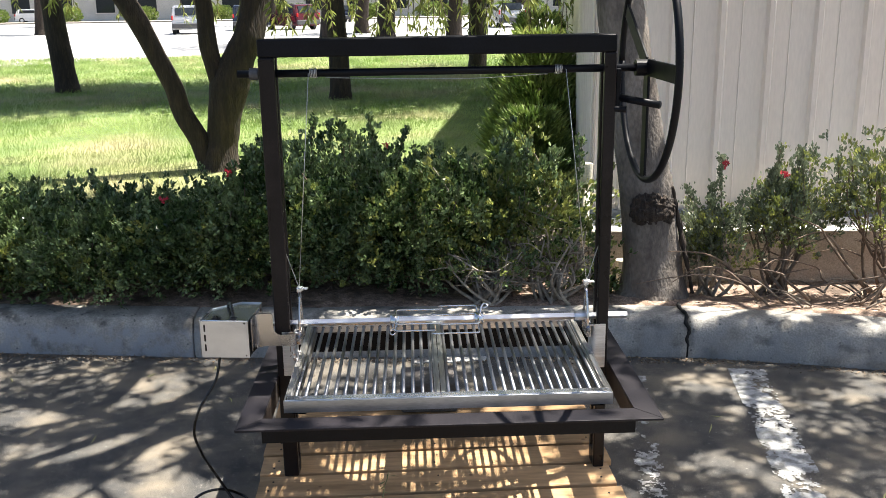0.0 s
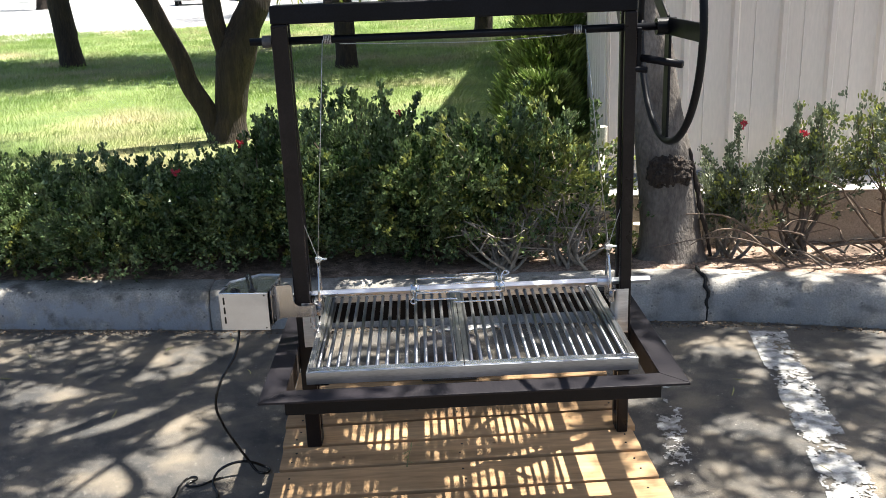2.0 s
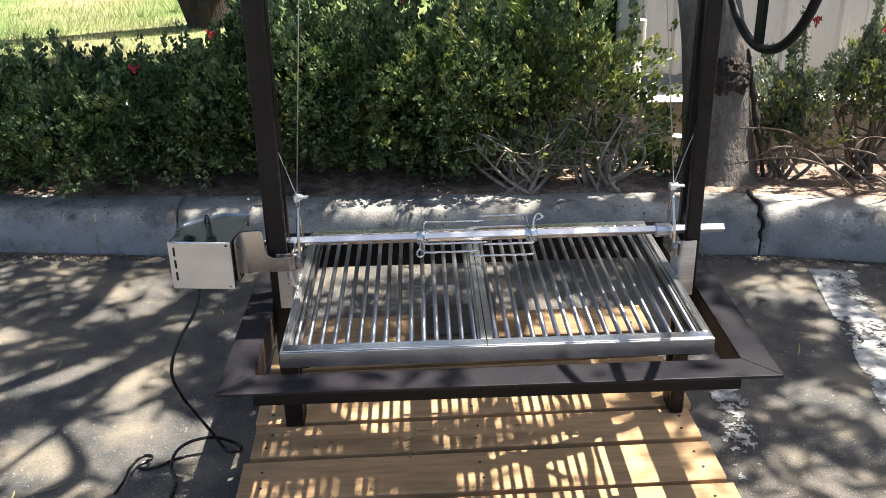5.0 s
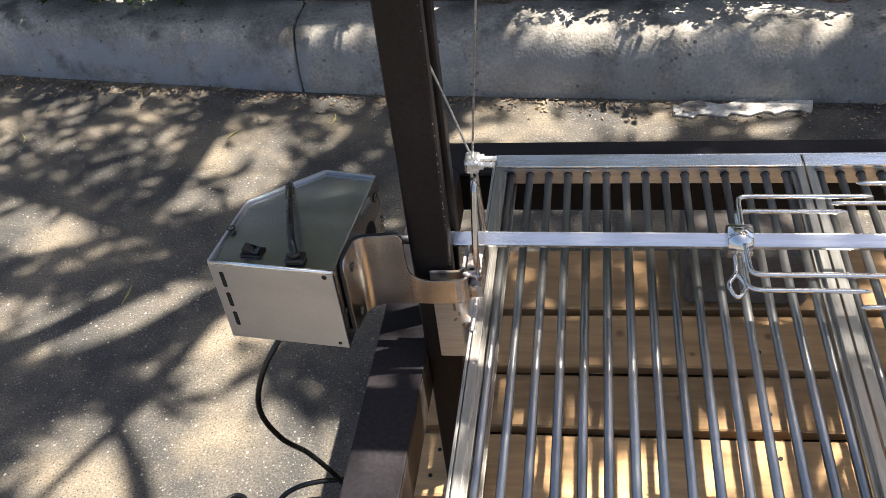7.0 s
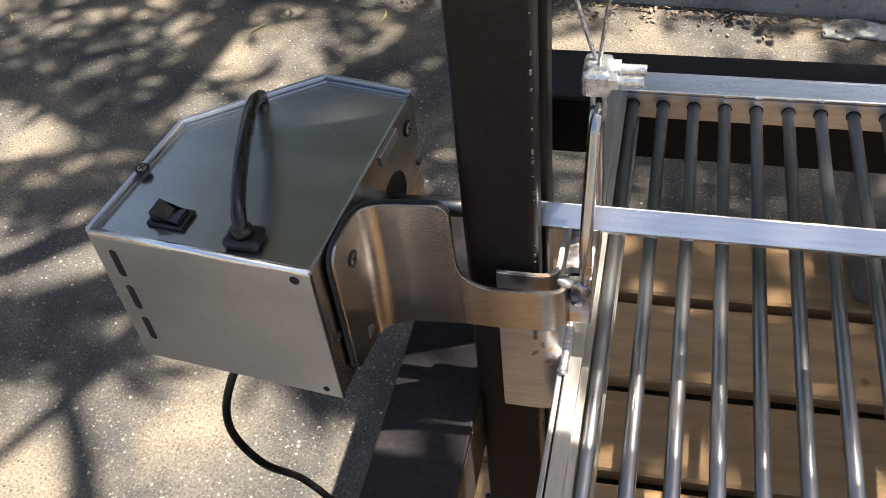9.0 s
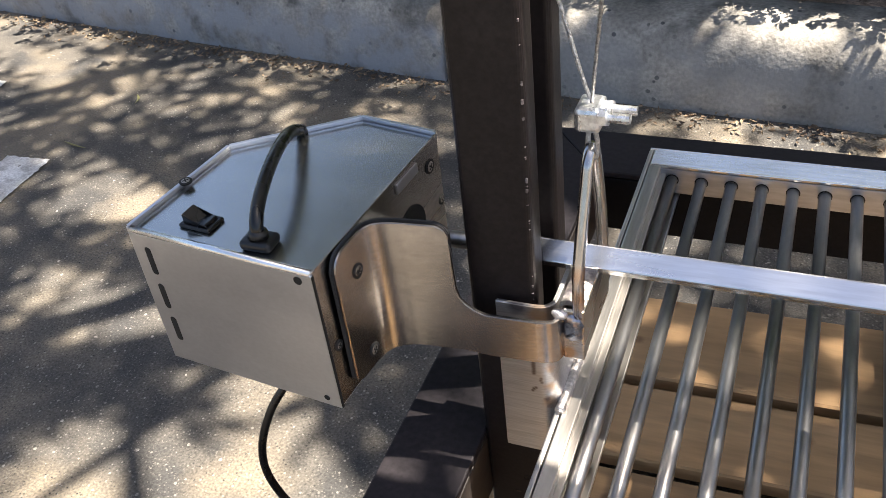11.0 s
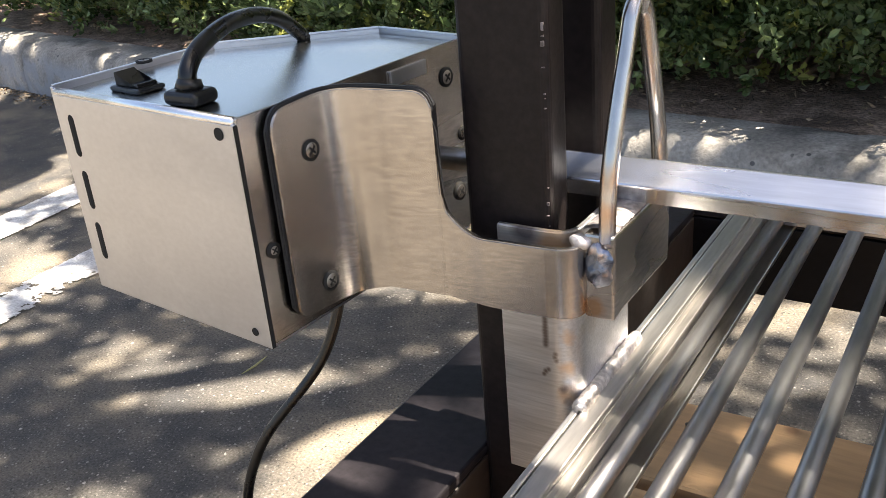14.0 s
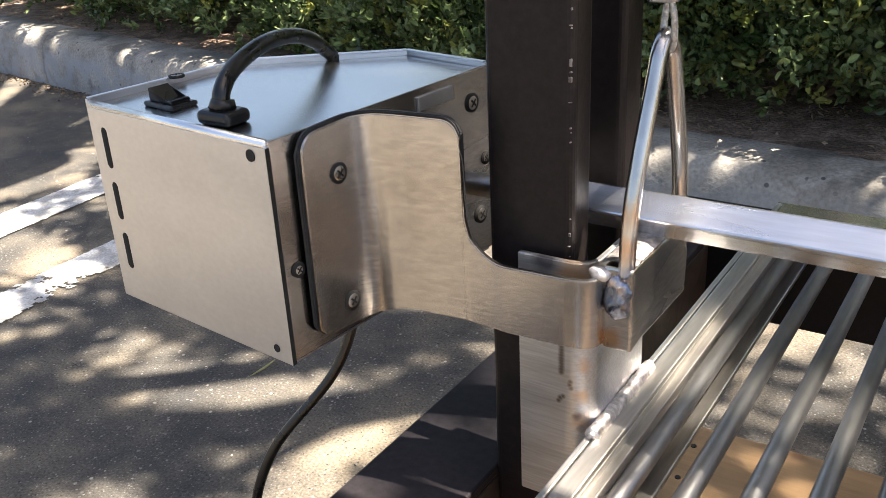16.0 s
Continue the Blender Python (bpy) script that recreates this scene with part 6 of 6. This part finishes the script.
# lawn blades
n = 300000
gy = 3.3 + 22 * rng.uniform(size=n) ** 1.9
gx = rng.uniform(-1, 1, n) * (2.2 + gy * 0.62) - gy * 0.10
ok = (gx < 0.89 + 0.146 * (gy - 2.69) - 0.05) & (gy > np.array([curb_line(v) for v in gx]) + 1.75)
gx, gy = gx[ok], gy[ok]
n = len(gx)
lean = np.array([(noise.noise((a * 0.9, b * 0.9, 3)), noise.noise((a * 0.9, b * 0.9, 8))) for a, b in zip(gx, gy)])
d = np.stack([lean[:, 0] * 2.2 + rng.normal(size=n) * 0.5, lean[:, 1] * 2.2 + rng.normal(size=n) * 0.5, np.ones(n)], 1)
sc = (0.055 + 0.0035 * gy)[:, None] * rng.uniform(0.6, 1.2, (n, 1))
d = d / np.linalg.norm(d, axis=1, keepdims=True) * sc
side = np.stack([np.ones(n), rng.normal(size=n) * 0.5, np.zeros(n)], 1) * (0.0012 + 0.00024 * gy)[:, None]
p = np.stack([gx, gy, np.full(n, 0.18)], 1)
v = np.stack([p - side, p + side, p + d], 1).reshape(-1, 3)
f = np.arange(n)[:, None] * 3 + np.array([[0, 1, 2]])
tagged(raw("lawn_blades", v.tolist(), f.tolist(), M_BLADE), "long sunlit grass of the lawn", "grass", kind="stuff")


# ---- street: vehicles and far side ----
def car(x, y, turn, paint, label, length=4.6, width=1.85, height=1.72):
    t = thing("car", label, "car", "parked vehicles")
    L, W, H = length / 2, width / 2, height
    prof = [(-L, 0.35), (-L + 0.05, 0.80), (-L + 0.12, 1.02), (-L + 0.38, H - 0.06), (-L + 0.75, H), (0.2, H - 0.02), (0.75, 1.10), (L - 0.45, 0.98), (L - 0.08, 0.80), (L, 0.45), (L - 0.1, 0.28), (-L + 0.1, 0.28)]
    vs = []
    for side in (-1, 1):
        for px, pz in prof:
            w = W * (1 - 0.14 * max(0, (pz - 0.95) / (H - 0.95)))
            vs.append((px, side * w, pz))
    n = len(prof)
    fs = [(k, (k + 1) % n, n + (k + 1) % n, n + k) for k in range(n)] + [tuple(range(n - 1, -1, -1)), tuple(range(n, 2 * n))]
    bm = bmesh.new()
    bv = [bm.verts.new(q) for q in vs]
    for q in fs:
        bm.faces.new([bv[i] for i in q])
    bmesh.ops.recalc_face_normals(bm, faces=bm.faces[:])
    bmesh.ops.bevel(bm, geom=bm.edges[:], offset=0.05, segments=2, affect="EDGES")
    part("body", bm, paint, t)
    part("rear_window", slab(-0.008, 0.008, -W * 0.72, W * 0.72, -0.24, 0.24, 0.02, Matrix.Translation((-L + 0.235, 0, 1.36)) @ Matrix.Rotation(radians(22), 4, "Y")), M_GLASS, t)
    for s in (-1, 1):
        part("side_window", prism([(-L + 0.55, 1.08), (0.5, 1.08), (0.12, H - 0.12), (-L + 0.7, H - 0.12)], -0.006, 0.006, 0.003, Matrix.Translation((0, s * (W * 0.945), 0)) @ Matrix.Rotation(radians(90), 4, "X") @ Matrix.Rotation(0, 4, "Z")), M_GLASS, t)
        part("tail_lamp", slab(-L - 0.01, -L + 0.14, s * W * 0.98 - 0.10 * (s > 0), s * W * 0.98 + 0.10 * (s < 0), 0.86, 1.12, 0.02), M_TAIL, t)
        for px in (-L + 0.85, L - 0.85):
            tyre = part("wheel", rod((px, s * (W - 0.2), 0.34), (px, s * (W + 0.01), 0.34), 0.34, 24), M_TYRE, t)
            part("rim", rod((px, s * (W + 0.005), 0.34), (px, s * (W + 0.02), 0.34), 0.21, 16), M_STEEL, tyre)
    part("bumper", slab(-L - 0.05, -L + 0.15, -W * 0.97, W * 0.97, 0.36, 0.66, 0.04), M_TRIM, t)
    part("number_plate", slab(-L - 0.06, -L - 0.052, -0.16, 0.16, 0.80, 0.90, 0.002), M_SIDING, t, "blank pale plate")
    t.matrix_world = pose(x, y, 0.03, 0, 0, turn)
    return t


car(-14.0, 58, 100, CAR_PAINT["silver"], "silver sport utility vehicle parked on the street")
car(-11.6, 65, 100, CAR_PAINT["navy"], "dark blue sport utility vehicle parked on the street")
car(-8.3, 64, 128, CAR_PAINT["maroon"], "maroon sport utility vehicle parked on the street")
car(-48.0, 121, 8, CAR_PAINT["white"], "white crossover parked along the far curb")
car(-7.0, 92, 100, CAR_PAINT["navy"], "dark sedan parked far along the street", height=1.5)
car(6.5, 62, 95, CAR_PAINT["silver"], "silver sedan far behind the lawn", height=1.5)

far = thing("far_building", "low pale stucco building across the street", "building", at=(-30, 140, 0))
part("wall", slab(-60, 75, -4, 8, 0, 5), M_STUCCO, far)
part("roof", slab(-61, 76, -4.5, 9, 5, 5.5, 0.05), M_TRIM, far)
for k in range(22):
    w = part("window", slab(-57 + k * 6, -54.4 + k * 6, -4.08, -3.9, 1.1, 3.2, 0.02), M_GLASS, far)
    part("frame", slab(-57.15 + k * 6, -54.25 + k * 6, -4.06, -4.01, 0.98, 1.1, 0.01), M_SIDING, w)
for k in range(26):
    x = -78 + k * 5.0 + 2 * math.sin(k * 3.3)
    rg = np.random.default_rng(400 + k)
    b = thing("far_bush", "dark clipped bush across the street", "bush", "far bushes", at=(x, 124, 0.1))
    q = rg.normal(size=(700, 3))
    q /= np.linalg.norm(q, axis=1, keepdims=True)
    q = q * [1.6, 1.0, 0.9] * rg.uniform(0.8, 1.1, (700, 1)) + [0, 0, 0.7]
    raw("foliage", *leaf_data(q, q + [0, 0, 0.4], 0.35, 0.25, rg), M_CONIFER, b)


# a dry weed stem lying over the front boards of the pallet
pts = smooth_path([(-0.20, 0.16, 0.140), (-0.195, 0.175, 0.165), (-0.185, 0.20, 0.185), (-0.182, 0.235, 0.19)], 6)
weed = thing("weed_stem", "thin green weed stem sticking up between the pallet boards", "weed", at=(-0.20, 0.16, 0.139))
o = sweep("stem", pts, [0.0022 - 0.0015 * i / (len(pts) - 1) for i in range(len(pts))], M_GREENLEAF, weed, seg=6)
rg = np.random.default_rng(3)
o2 = raw("leaves", *leaf_data(np.array([tuple(q) for q in pts[4::3]]), rg.normal(size=(len(pts[4::3]), 3)), 0.03, 0.006, rg), M_GREENLEAF, weed)
keep_world(weed, o, o2)
